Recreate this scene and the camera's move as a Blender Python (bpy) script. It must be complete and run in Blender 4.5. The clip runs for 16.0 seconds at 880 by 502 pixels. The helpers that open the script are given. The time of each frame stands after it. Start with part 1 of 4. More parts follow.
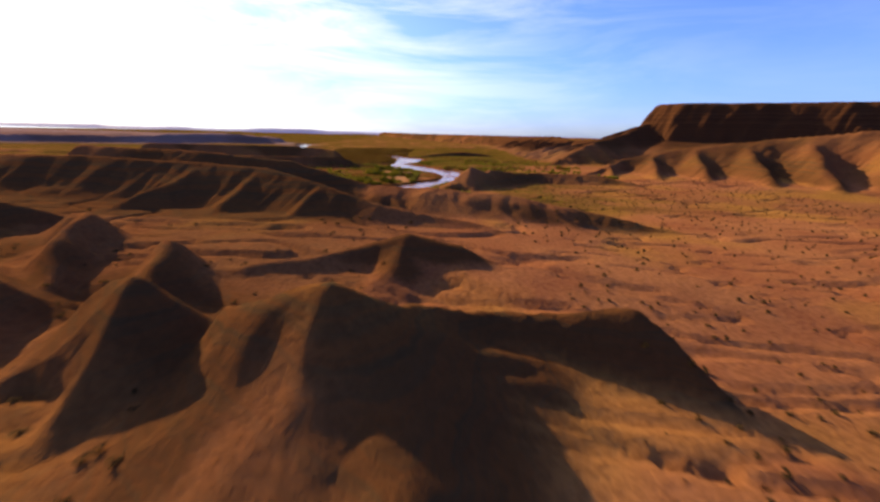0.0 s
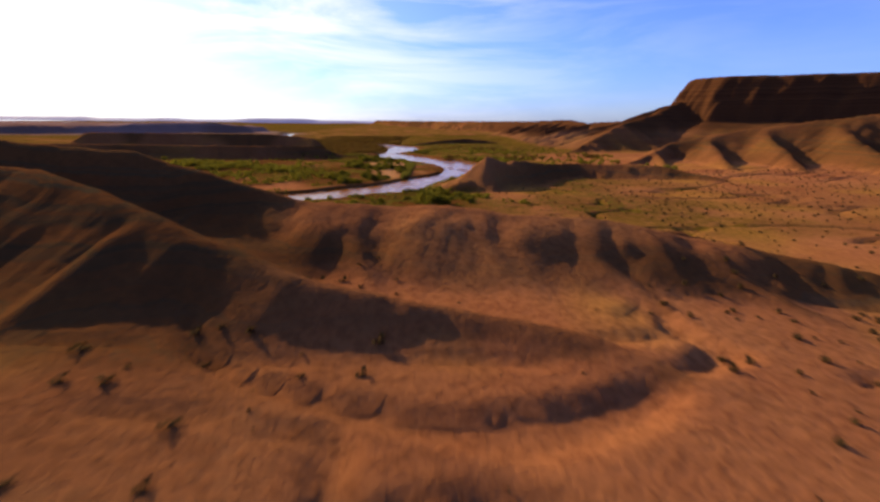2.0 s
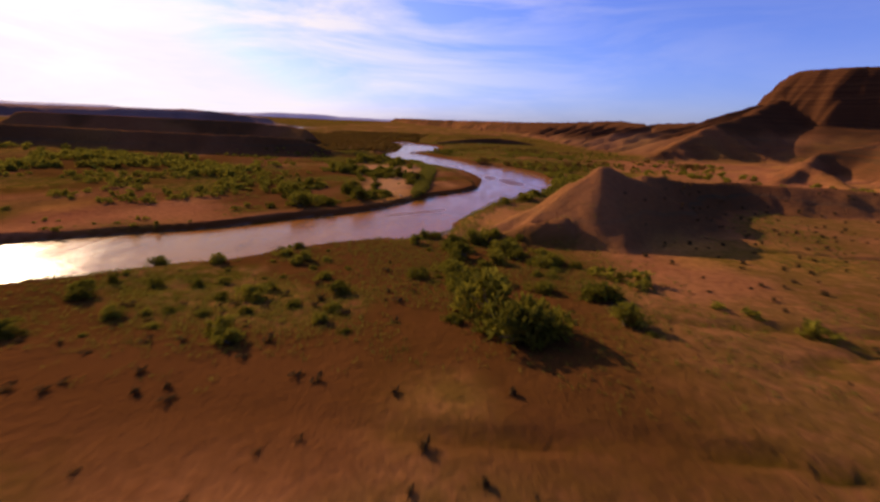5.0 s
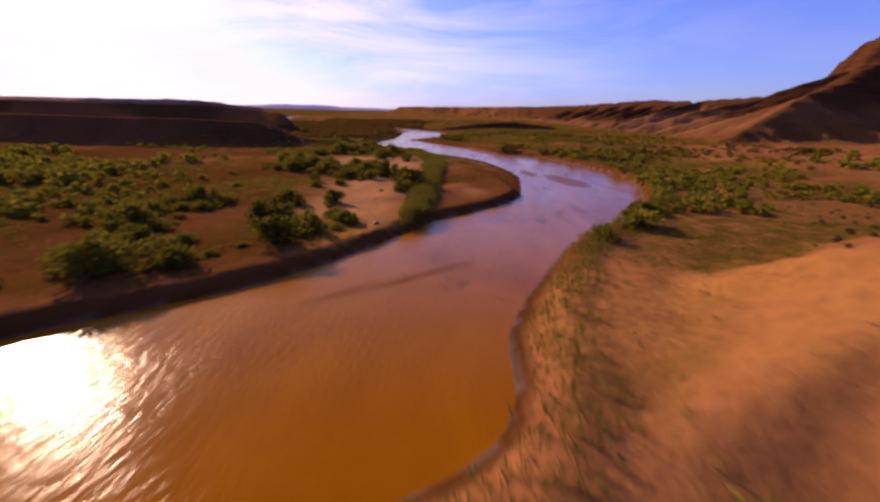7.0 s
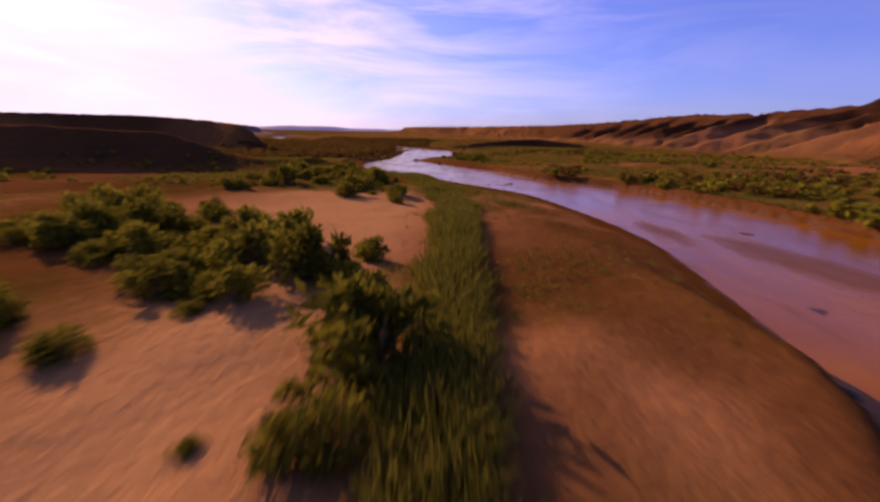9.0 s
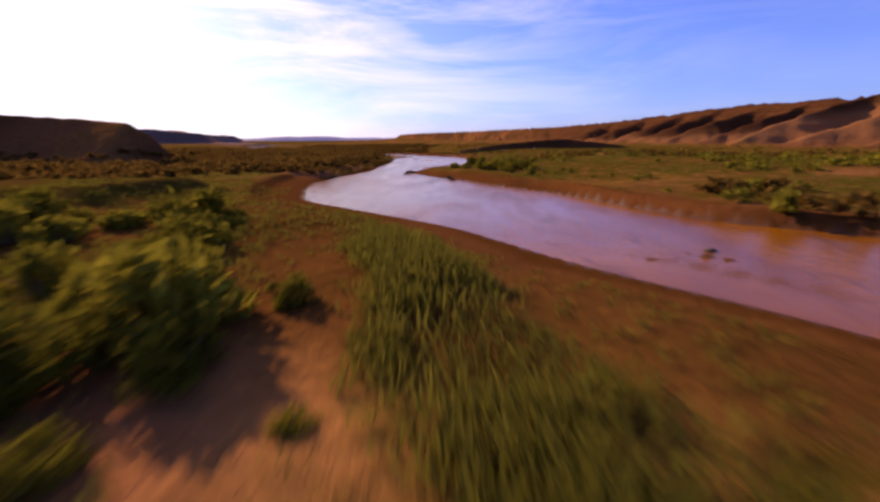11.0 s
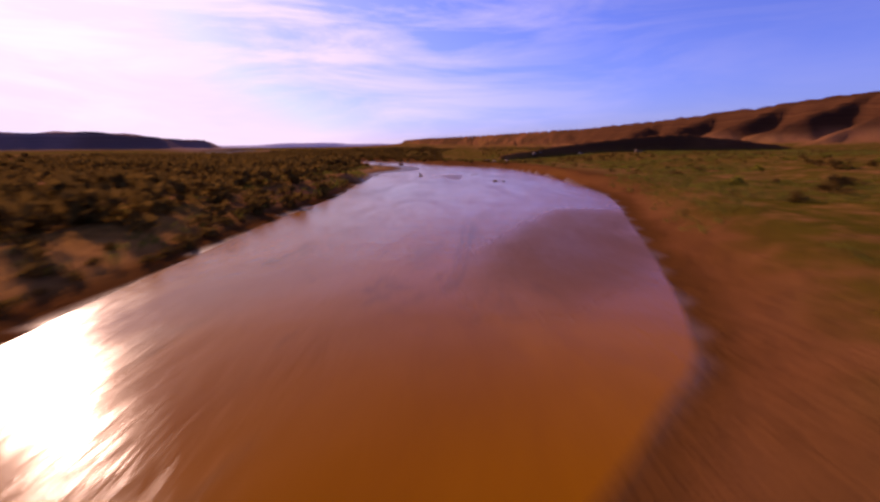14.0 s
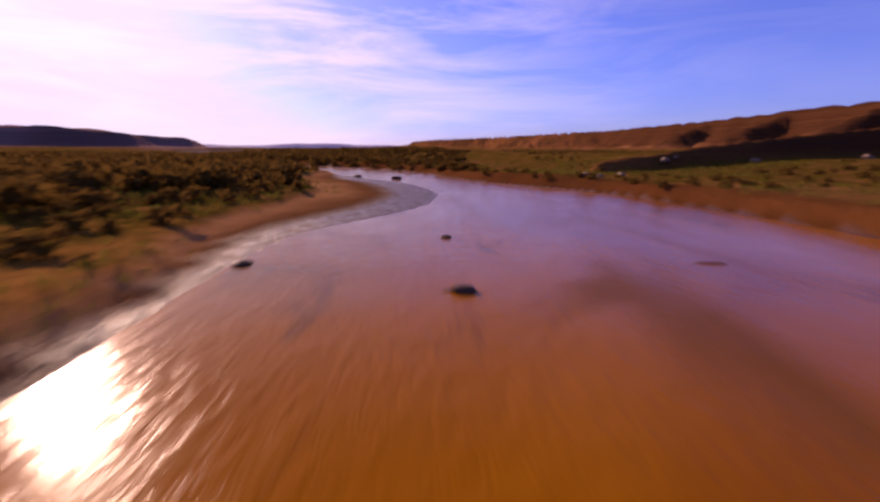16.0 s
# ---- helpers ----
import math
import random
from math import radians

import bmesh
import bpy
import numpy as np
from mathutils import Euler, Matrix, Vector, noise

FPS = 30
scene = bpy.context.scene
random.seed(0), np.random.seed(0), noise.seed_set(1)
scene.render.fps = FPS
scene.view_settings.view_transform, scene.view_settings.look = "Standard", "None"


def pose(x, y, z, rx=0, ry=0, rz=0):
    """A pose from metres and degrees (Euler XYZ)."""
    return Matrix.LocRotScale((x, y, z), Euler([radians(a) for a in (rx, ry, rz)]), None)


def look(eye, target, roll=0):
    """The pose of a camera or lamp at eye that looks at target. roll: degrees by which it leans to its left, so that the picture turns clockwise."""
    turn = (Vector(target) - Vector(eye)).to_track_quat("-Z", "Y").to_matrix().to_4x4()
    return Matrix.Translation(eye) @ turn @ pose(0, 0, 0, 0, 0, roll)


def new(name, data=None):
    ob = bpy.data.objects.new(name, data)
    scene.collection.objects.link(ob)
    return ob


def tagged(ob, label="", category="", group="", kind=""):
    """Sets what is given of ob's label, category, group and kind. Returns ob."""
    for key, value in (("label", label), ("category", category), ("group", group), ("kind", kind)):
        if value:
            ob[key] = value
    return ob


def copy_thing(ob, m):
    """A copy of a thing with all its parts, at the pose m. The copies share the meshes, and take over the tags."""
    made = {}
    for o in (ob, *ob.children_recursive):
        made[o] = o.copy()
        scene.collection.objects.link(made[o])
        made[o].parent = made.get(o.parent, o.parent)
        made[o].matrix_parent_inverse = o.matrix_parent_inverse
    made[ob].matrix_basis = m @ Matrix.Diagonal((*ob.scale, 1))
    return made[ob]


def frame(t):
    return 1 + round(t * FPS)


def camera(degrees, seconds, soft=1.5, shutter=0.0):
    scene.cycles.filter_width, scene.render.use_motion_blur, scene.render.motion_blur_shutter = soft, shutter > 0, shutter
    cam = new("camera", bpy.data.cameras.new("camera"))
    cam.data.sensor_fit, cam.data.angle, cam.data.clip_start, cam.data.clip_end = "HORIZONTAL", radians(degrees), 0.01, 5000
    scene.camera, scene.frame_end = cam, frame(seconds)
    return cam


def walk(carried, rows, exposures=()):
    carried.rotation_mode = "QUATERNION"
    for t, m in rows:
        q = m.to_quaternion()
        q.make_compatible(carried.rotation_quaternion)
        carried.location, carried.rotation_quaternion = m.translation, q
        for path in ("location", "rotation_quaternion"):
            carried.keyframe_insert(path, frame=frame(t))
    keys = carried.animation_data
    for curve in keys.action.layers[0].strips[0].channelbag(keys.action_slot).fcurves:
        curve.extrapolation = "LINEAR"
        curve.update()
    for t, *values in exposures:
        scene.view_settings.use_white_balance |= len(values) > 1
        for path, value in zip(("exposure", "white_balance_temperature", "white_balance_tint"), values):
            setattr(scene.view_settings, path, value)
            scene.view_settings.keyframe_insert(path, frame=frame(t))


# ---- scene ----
cam = camera(92.0, 16.0, soft=2.7, shutter=0.5)
PATH = [
    (0, (-0.642, -1.41, 27.306), (-0.639, 0.52, 26.783), 1.5),
    (0.5, (-1.812, 14.843, 26.764), (-1.797, 16.768, 26.221), 1.1),
    (1, (-2.371, 32.115, 25.75), (-2.347, 34.033, 25.183), 0.5),
    (1.5, (-2.616, 47.733, 24.528), (-2.589, 49.646, 23.946), 0.5),
    (2, (-3.156, 62.902, 23.379), (-3.141, 64.818, 22.807), 0.7),
    (2.5, (-4.394, 76.466, 22.702), (-4.384, 78.384, 22.136), 1.3),
    (3, (-5.593, 91.295, 21.824), (-5.591, 93.216, 21.267), 2.2),
    (3.5, (-6.981, 105.425, 21.464), (-6.978, 107.347, 20.909), 3.2),
    (6, (-9.984, 170.65, 15.013), (-10.062, 172.558, 14.418), 1.9),
    (6.5, (-11.074, 184.233, 14.106), (-11.156, 186.136, 13.496), 1.7),
    (7, (-12.176, 199.377, 13.014), (-12.256, 201.278, 12.398), 1.6),
    (7.5, (-13.577, 213.999, 11.757), (-13.662, 215.903, 11.151), 1.4),
    (8, (-14.795, 227.94, 11.04), (-14.895, 229.852, 10.462), 1.7),
    (10.5, (-21.978, 301.727, 7.267), (-22.101, 303.66, 6.767), 0.6),
    (11, (-23.805, 318.183, 6.852), (-23.914, 320.116, 6.353), -0.2),
    (11.5, (-25.355, 333.302, 6.749), (-25.469, 335.236, 6.253), -1.1),
    (12, (-27.615, 349.418, 6.645), (-27.758, 351.351, 6.153), -1.8),
    (12.5, (-29.403, 365.651, 6.092), (-29.559, 367.584, 5.602), -2.2),
    (13, (-30.777, 383.119, 5.525), (-30.934, 385.055, 5.048), -2.4),
    (13.5, (-32.978, 401.479, 4.945), (-33.116, 403.417, 4.471), -1.5),
    (14, (-34.897, 417.593, 4.667), (-35.032, 419.532, 4.194), -0.5),
    (14.5, (-36.447, 434.63, 4.799), (-36.591, 436.567, 4.321), 0.4),
    (15, (-38.495, 449.194, 4.198), (-38.632, 451.134, 3.732), 0.3),
    (15.5, (-40.481, 462.764, 4.117), (-40.623, 464.703, 3.647), -0.0),
    (16, (-42.725, 477.77, 4.03), (-42.889, 479.709, 3.567), 0.2),
]
walk(cam, [(t, look(eye, target, roll)) for t, eye, target, roll in PATH],
     exposures=[(0.0, 0.98, 6800, 4), (1.0, 0.88, 6650, 4), (1.5, 0.92, 6750, 5), (2.0, 0.78, 6700, 5), (2.5, 0.86, 6900, 7), (3.5, 0.62, 6900, 8), (6.0, 0.38, 6900, 30), (7.0, 0.50, 6900, 33), (7.5, 0.44, 7000, 32), (8.0, 0.24, 7200, 52), (10.5, 0.68, 7000, 22), (13.0, 0.32, 6650, 48), (16.0, 0.26, 6700, 49)])

# ---- light ----
SUN_AZ, SUN_EL = 50.0, 24.0          # degrees left of +y, degrees up
to_sun = Vector((-math.sin(radians(SUN_AZ)) * math.cos(radians(SUN_EL)),
                 math.cos(radians(SUN_AZ)) * math.cos(radians(SUN_EL)), math.sin(radians(SUN_EL))))
sun = new("sun", bpy.data.lights.new("sun", "SUN"))
sun.data.energy, sun.data.angle, sun.data.color = 5.0, radians(0.6), (1.0, 0.76, 0.48)
sun.matrix_world = look(to_sun * 100, (0, 0, 0))


def node(tree, kind, **inputs):
    n = tree.nodes.new(kind)
    for key, value in inputs.items():
        n.inputs[key.replace("_", " ")].default_value = value
    return n


def math_node(tree, op, a, b=0.0, clamp=False):
    n = tree.nodes.new("ShaderNodeMath")
    n.operation, n.use_clamp = op, clamp
    for i, v in enumerate((a, b)):
        if isinstance(v, (int, float)):
            n.inputs[i].default_value = v
        else:
            tree.links.new(v, n.inputs[i])
    return n.outputs[0]


def mix_colour(tree, fac, a, b, blend="MIX"):
    n = tree.nodes.new("ShaderNodeMix")
    n.data_type, n.blend_type = "RGBA", blend
    for i, v in ((0, fac), (6, a), (7, b)):
        if isinstance(v, (int, float, tuple)):
            n.inputs[i].default_value = (*v, 1) if isinstance(v, tuple) else v
        else:
            tree.links.new(v, n.inputs[i])
    return n.outputs[2]


def ramp(tree, value, *stops):
    n = tree.nodes.new("ShaderNodeValToRGB")
    els = n.color_ramp.elements
    while len(els) < len(stops):
        els.new(0.5)
    for el, (pos, col) in zip(els, stops):
        el.position, el.color = pos, (*col, 1) if isinstance(col, tuple) else (col, col, col, 1)
    tree.links.new(value, n.inputs[0])
    return n.outputs[0]


def noise_node(tree, vector, scale, detail=4.0, rough=0.55, distort=0.0):
    n = node(tree, "ShaderNodeTexNoise", Scale=scale, Detail=detail, Roughness=rough, Distortion=distort)
    tree.links.new(vector, n.inputs["Vector"])
    return n.outputs[0]


def stretch(tree, vector, sx, sy, sz):
    n = node(tree, "ShaderNodeMapping", Scale=(sx, sy, sz))
    tree.links.new(vector, n.inputs["Vector"])
    return n.outputs[0]


def make_world():
    world = bpy.data.worlds.new("sky")
    scene.world = world
    world.use_nodes = True
    t = world.node_tree
    t.nodes.clear()
    sky = t.nodes.new("ShaderNodeTexSky")
    sky.sky_type, sky.sun_disc = "NISHITA", False
    sky.sun_elevation, sky.sun_rotation = radians(SUN_EL), radians(-SUN_AZ)
    sky.air_density, sky.dust_density, sky.ozone_density = 1.0, 0.8, 3.0
    coord = t.nodes.new("ShaderNodeTexCoord").outputs["Generated"]
    # thin cirrus in long streaks, thicker towards the bright side
    dot = t.nodes.new("ShaderNodeVectorMath")
    dot.operation = "DOT_PRODUCT"
    t.links.new(coord, dot.inputs[0])
    dot.inputs[1].default_value = to_sun
    near = math_node(t, "MAXIMUM", dot.outputs["Value"], 0.0)
    streak = noise_node(t, stretch(t, coord, 1.5, 2.2, 9.0), 1.6, 6.0, 0.6, 0.6)
    cloud = ramp(t, streak, (0.42, 0.0), (0.64, 1.0))
    veil = math_node(t, "POWER", near, 3.0)
    cover = math_node(t, "MULTIPLY", cloud, math_node(t, "ADD", math_node(t, "MULTIPLY", veil, 1.4), 0.04), True)
    glow = math_node(t, "MULTIPLY", math_node(t, "POWER", near, 14.0), 3.0)
    white = t.nodes.new("ShaderNodeVectorMath")
    white.operation = "SCALE"
    white.inputs[0].default_value = (1.0, 0.97, 0.98)
    t.links.new(math_node(t, "ADD", glow, 8.2), white.inputs["Scale"])
    tinted = mix_colour(t, 1.0, sky.outputs[0], (0.66, 0.80, 1.62), "MULTIPLY")
    dimmed = t.nodes.new("ShaderNodeVectorMath")
    dimmed.operation = "MINIMUM"
    t.links.new(tinted, dimmed.inputs[0])
    dimmed.inputs[1].default_value = (7.4, 7.8, 9.6)
    colour = mix_colour(t, cover, dimmed.outputs[0], white.outputs[0])
    aureole = mix_colour(t, math_node(t, "MULTIPLY", math_node(t, "POWER", near, 7.0), 0.42, True), colour, white.outputs[0])
    back = node(t, "ShaderNodeBackground", Strength=0.088)
    t.links.new(aureole, back.inputs["Color"])
    t.links.new(back.outputs[0], t.nodes.new("ShaderNodeOutputWorld").inputs[0])


make_world()


# ---- materials ----
def material(name):
    m = bpy.data.materials.new(name)
    m.use_nodes = True
    t = m.node_tree
    return m, t, t.nodes["Principled BSDF"], t.nodes.new("ShaderNodeNewGeometry").outputs["Position"]


def attribute(t, name):
    n = t.nodes.new("ShaderNodeAttribute")
    n.attribute_name = name
    return n.outputs["Fac"]


def bump(t, shader, height, strength, distance):
    n = node(t, "ShaderNodeBump", Strength=strength, Distance=distance)
    t.links.new(height, n.inputs["Height"])
    t.links.new(n.outputs[0], shader.inputs["Normal"])


def ground_material():
    m, t, b, p = material("desert_ground")
    large = noise_node(t, p, 0.045, 5.0, 0.6)
    fine = noise_node(t, p, 1.3, 6.0, 0.65)
    grain = noise_node(t, p, 9.0, 4.0, 0.6)
    soil = mix_colour(t, ramp(t, large, (0.36, 0.0), (0.64, 1.0)), (0.228, 0.078, 0.031), (0.290, 0.114, 0.042))
    ochre = ramp(t, noise_node(t, p, 0.028, 3.0, 0.5), (0.52, 0.0), (0.66, 0.75))
    soil = mix_colour(t, ochre, soil, (0.330, 0.150, 0.030))
    soil = mix_colour(t, ramp(t, fine, (0.42, 0.0), (0.70, 0.55)), soil, (0.075, 0.021, 0.008))
    # clay hills in beds of grey, brown and rust
    x, y, z = (lambda s: s.outputs)(t.nodes.new("ShaderNodeSeparateXYZ"))
    t.links.new(p, x.node.inputs[0])
    wobble = math_node(t, "MULTIPLY", large, 5.0)
    bed_at = t.nodes.new("ShaderNodeCombineXYZ")
    t.links.new(math_node(t, "ADD", z, wobble), bed_at.inputs[2])
    beds = noise_node(t, bed_at.outputs[0], 0.42, 5.0, 0.75)
    clay = ramp(t, beds, (0.30, (0.030, 0.019, 0.009)), (0.44, (0.062, 0.034, 0.015)), (0.52, (0.098, 0.036, 0.012)),
                (0.60, (0.050, 0.036, 0.018)), (0.72, (0.118, 0.059, 0.025)))
    clay = mix_colour(t, ramp(t, fine, (0.40, 0.0), (0.75, 0.5)), clay, (0.041, 0.022, 0.009))
    colour = mix_colour(t, attribute(t, "clay"), soil, clay)
    sand = mix_colour(t, fine, (0.285, 0.130, 0.050), (0.380, 0.190, 0.082))
    colour = mix_colour(t, attribute(t, "sand"), colour, sand)
    rock = mix_colour(t, ramp(t, noise_node(t, bed_at.outputs[0], 0.55, 4.0, 0.8), (0.35, 0.0), (0.62, 1.0)), (0.030, 0.011, 0.006), (0.085, 0.035, 0.014))
    colour = mix_colour(t, attribute(t, "rock"), colour, rock)
    # purple haze of distance put into the left mesa's base colour
    hazed = mix_colour(t, ramp(t, beds, (0.38, 0.0), (0.60, 1.0)), (0.150, 0.084, 0.072), (0.290, 0.185, 0.165))
    colour = mix_colour(t, math_node(t, "MULTIPLY", attribute(t, "haze_mauve"), 0.8), colour, hazed)
    patchy = math_node(t, "MULTIPLY", attribute(t, "green"), ramp(t, noise_node(t, p, 0.5, 5.0, 0.7), (0.32, 0.30), (0.54, 1.0)), True)
    grass = mix_colour(t, noise_node(t, p, 2.5, 4.0, 0.7), (0.036, 0.028, 0.003), (0.096, 0.066, 0.008))
    colour = mix_colour(t, patchy, colour, grass)
    mud = mix_colour(t, fine, (0.056, 0.020, 0.005), (0.096, 0.035, 0.009))
    colour = mix_colour(t, attribute(t, "wet"), colour, mud)
    t.links.new(colour, b.inputs["Base Color"])
    sheen = math_node(t, "MULTIPLY", attribute(t, "soaked"), ramp(t, fine, (0.30, 0.5), (0.60, 1.0)))
    t.links.new(math_node(t, "SUBTRACT", 0.95, math_node(t, "MULTIPLY", sheen, 0.65)), b.inputs["Roughness"])
    t.links.new(math_node(t, "MULTIPLY", sheen, 0.40), b.inputs["Specular IOR Level"])
    relief = math_node(t, "ADD", math_node(t, "MULTIPLY", fine, 0.5), math_node(t, "MULTIPLY", grain, 0.12))
    bump(t, b, relief, 0.9, 0.5)
    return m


def water_material():
    m, t, b, p = material("muddy_water")
    silt = noise_node(t, stretch(t, p, 0.09, 0.05, 1.0), 1.0, 5.0, 0.6, 0.8)
    colour = mix_colour(t, ramp(t, silt, (0.36, 0.0), (0.66, 1.0)), (0.178, 0.054, 0.0), (0.255, 0.085, 0.0))
    # shallows show through in ragged streaks along the flow
    shoal = noise_node(t, stretch(t, p, 0.16, 0.045, 1.0), 1.0, 7.0, 0.68, 1.6)
    colour = mix_colour(t, ramp(t, shoal, (0.56, 0.0), (0.66, 0.75)), colour, (0.105, 0.036, 0.003))
    drowned = attribute(t, "drowned")
    colour = mix_colour(t, math_node(t, "MULTIPLY", drowned, 0.8), colour, (0.115, 0.044, 0.009))
    t.links.new(colour, b.inputs["Base Color"])
    t.links.new(math_node(t, "ADD", ramp(t, shoal, (0.42, 0.17), (0.62, 0.27)), math_node(t, "MULTIPLY", drowned, 0.18)), b.inputs["Roughness"])
    b.inputs["IOR"].default_value = 1.33
    # more gloss towards a grazing view
    graze = t.nodes.new("ShaderNodeLayerWeight")
    gloss = ramp(t, graze.outputs["Facing"], (0.35, 0.05), (0.62, 0.14), (0.78, 0.40), (0.90, 0.80))
    t.links.new(math_node(t, "MULTIPLY", gloss, math_node(t, "SUBTRACT", 1.0, math_node(t, "MULTIPLY", drowned, 0.7))), b.inputs["Specular IOR Level"])
    calm = ramp(t, noise_node(t, p, 0.06, 3.0, 0.5), (0.40, 0.25), (0.62, 1.0))
    wave = math_node(t, "ADD", math_node(t, "MULTIPLY", noise_node(t, stretch(t, p, 1.0, 0.6, 1.0), 2.6, 4.0, 0.6, 0.5), calm),
                     math_node(t, "MULTIPLY", noise_node(t, p, 0.35, 3.0, 0.5), 0.9))
    flow = noise_node(t, stretch(t, p, 0.55, 0.16, 1.0), 1.0, 4.0, 0.6, 1.2)
    wave = math_node(t, "ADD", wave, math_node(t, "MULTIPLY", flow, 0.5))
    bump(t, b, wave, 0.44, 0.12)
    return m


def leaf_material(name, dark, light):
    m, t, b, p = material(name)
    rnd = t.nodes.new("ShaderNodeObjectInfo").outputs["Random"]
    isl = t.nodes.new("ShaderNodeNewGeometry").outputs["Random Per Island"]
    mixer = math_node(t, "ADD", math_node(t, "MULTIPLY", rnd, 0.5), math_node(t, "MULTIPLY", isl, 0.5))
    colour = mix_colour(t, mixer, dark, light)
    t.links.new(colour, b.inputs["Base Color"])
    b.inputs["Roughness"].default_value = 0.75
    b.inputs["Specular IOR Level"].default_value = 0.0
    glow = t.nodes.new("ShaderNodeBsdfTranslucent")
    t.links.new(colour, glow.inputs[0])
    both = node(t, "ShaderNodeMixShader", Fac=0.35)
    t.links.new(b.outputs[0], both.inputs[1])
    t.links.new(glow.outputs[0], both.inputs[2])
    t.links.new(both.outputs[0], t.nodes["Material Output"].inputs[0])
    return m


def plain_material(name, a, c, scale, rough=0.9):
    m, t, b, p = material(name)
    grain = noise_node(t, p, scale, 5.0, 0.65)
    t.links.new(mix_colour(t, grain, a, c), b.inputs["Base Color"])
    b.inputs["Roughness"].default_value = rough
    bump(t, b, grain, 0.6, 0.1)
    return m


GROUND = ground_material()
WATER = water_material()
TAMARISK = leaf_material("tamarisk_leaves", (0.050, 0.048, 0.006), (0.250, 0.205, 0.022))
SCRUB = leaf_material("scrub_leaves", (0.060, 0.035, 0.008), (0.165, 0.090, 0.019))
SAGE = leaf_material("sage_leaves", (0.043, 0.025, 0.010), (0.093, 0.060, 0.024))
GRASS = leaf_material("grass_blades", (0.072, 0.068, 0.009), (0.185, 0.155, 0.024))
BARK = plain_material("grey_bark", (0.10, 0.065, 0.04), (0.22, 0.16, 0.11), 8.0)
STONE = plain_material("river_stone", (0.025, 0.014, 0.008), (0.08, 0.042, 0.02), 3.0, 0.95)
SANDSTONE = plain_material("pale_sandstone", (0.11, 0.062, 0.036), (0.27, 0.17, 0.105), 1.5)
WOOD = plain_material("driftwood", (0.045, 0.026, 0.014), (0.125, 0.075, 0.040), 5.0)
# blue of the distance haze, painted into the hills' base colour
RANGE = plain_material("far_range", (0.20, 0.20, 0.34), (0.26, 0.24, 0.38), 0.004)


# ---- ground ----
def lattice(ix, iy, seed):
    n = ix.astype(np.int64) * 374761393 + iy.astype(np.int64) * 668265263 + seed * 974634777
    n = (n ^ (n >> 13)) * 1274126177
    n = n ^ (n >> 16)
    return (n & 0xFFFF) / 65535.0


def value_noise(x, y, seed):
    ix, iy = np.floor(x), np.floor(y)
    fx, fy = x - ix, y - iy
    fx, fy = fx * fx * fx * (fx * (fx * 6 - 15) + 10), fy * fy * fy * (fy * (fy * 6 - 15) + 10)
    a, b = lattice(ix, iy, seed), lattice(ix + 1, iy, seed)
    c, d = lattice(ix, iy + 1, seed), lattice(ix + 1, iy + 1, seed)
    return (a + (b - a) * fx) * (1 - fy) + (c + (d - c) * fx) * fy


def fbm(x, y, size, octaves=4, seed=0, ridged=False):
    """Noise from -1 to 1 with its largest swells that many metres wide; ridged: 0 to 1 with sharp crests."""
    total, weight, amp = np.zeros_like(x), 0.0, 1.0
    for o in range(octaves):
        k = 2.0 ** o / size
        c, s = math.cos(0.7 * o + 0.3), math.sin(0.7 * o + 0.3)
        v = value_noise((x * c - y * s) * k + 17.3 * o, (x * s + y * c) * k - 9.1 * o, seed + o) * 2 - 1
        total += amp * ((1 - np.abs(v)) if ridged else v)
        weight += amp
        amp *= 0.5
    return total / weight


def ease(a, b, v):
    u = np.clip((v - a) / (b - a), 0, 1)
    return u * u * (3 - 2 * u)


def soft_max(a, b, k):
    u = np.clip(0.5 + 0.5 * (a - b) / k, 0, 1)
    return b + (a - b) * u + k * u * (1 - u)


def rounded(points, steps=4):
    """A Catmull-Rom curve through the points."""
    p = np.array(points, float)
    p = np.vstack([2 * p[0] - p[1], p, 2 * p[-1] - p[-2]])
    out = []
    for i in range(1, len(p) - 2):
        for u in np.linspace(0, 1, steps, endpoint=False):
            a, b, c, d = p[i - 1:i + 3]
            out.append(0.5 * (2 * b + (c - a) * u + (2 * a - 5 * b + 4 * c - d) * u ** 2 + (3 * b - a - 3 * c + d) * u ** 3))
    return np.array(out + [p[-2]])


def to_line(x, y, line):
    """Distance to a polyline, the third coordinate at its nearest point, and the side (+1: left of its way)."""
    best, level, side = np.full(x.shape, 1e9), np.zeros_like(x), np.ones_like(x)
    for a, b in zip(line[:-1], line[1:]):
        dx, dy = b[0] - a[0], b[1] - a[1]
        u = np.clip(((x - a[0]) * dx + (y - a[1]) * dy) / (dx * dx + dy * dy + 1e-9), 0, 1)
        d = np.hypot(x - a[0] - u * dx, y - a[1] - u * dy)
        near = d < best
        best = np.where(near, d, best)
        if len(a) > 2:
            level = np.where(near, a[2] + u * (b[2] - a[2]), level)
        side = np.where(near, np.sign(dx * (y - a[1]) - dy * (x - a[0])), side)
    return best, level, side


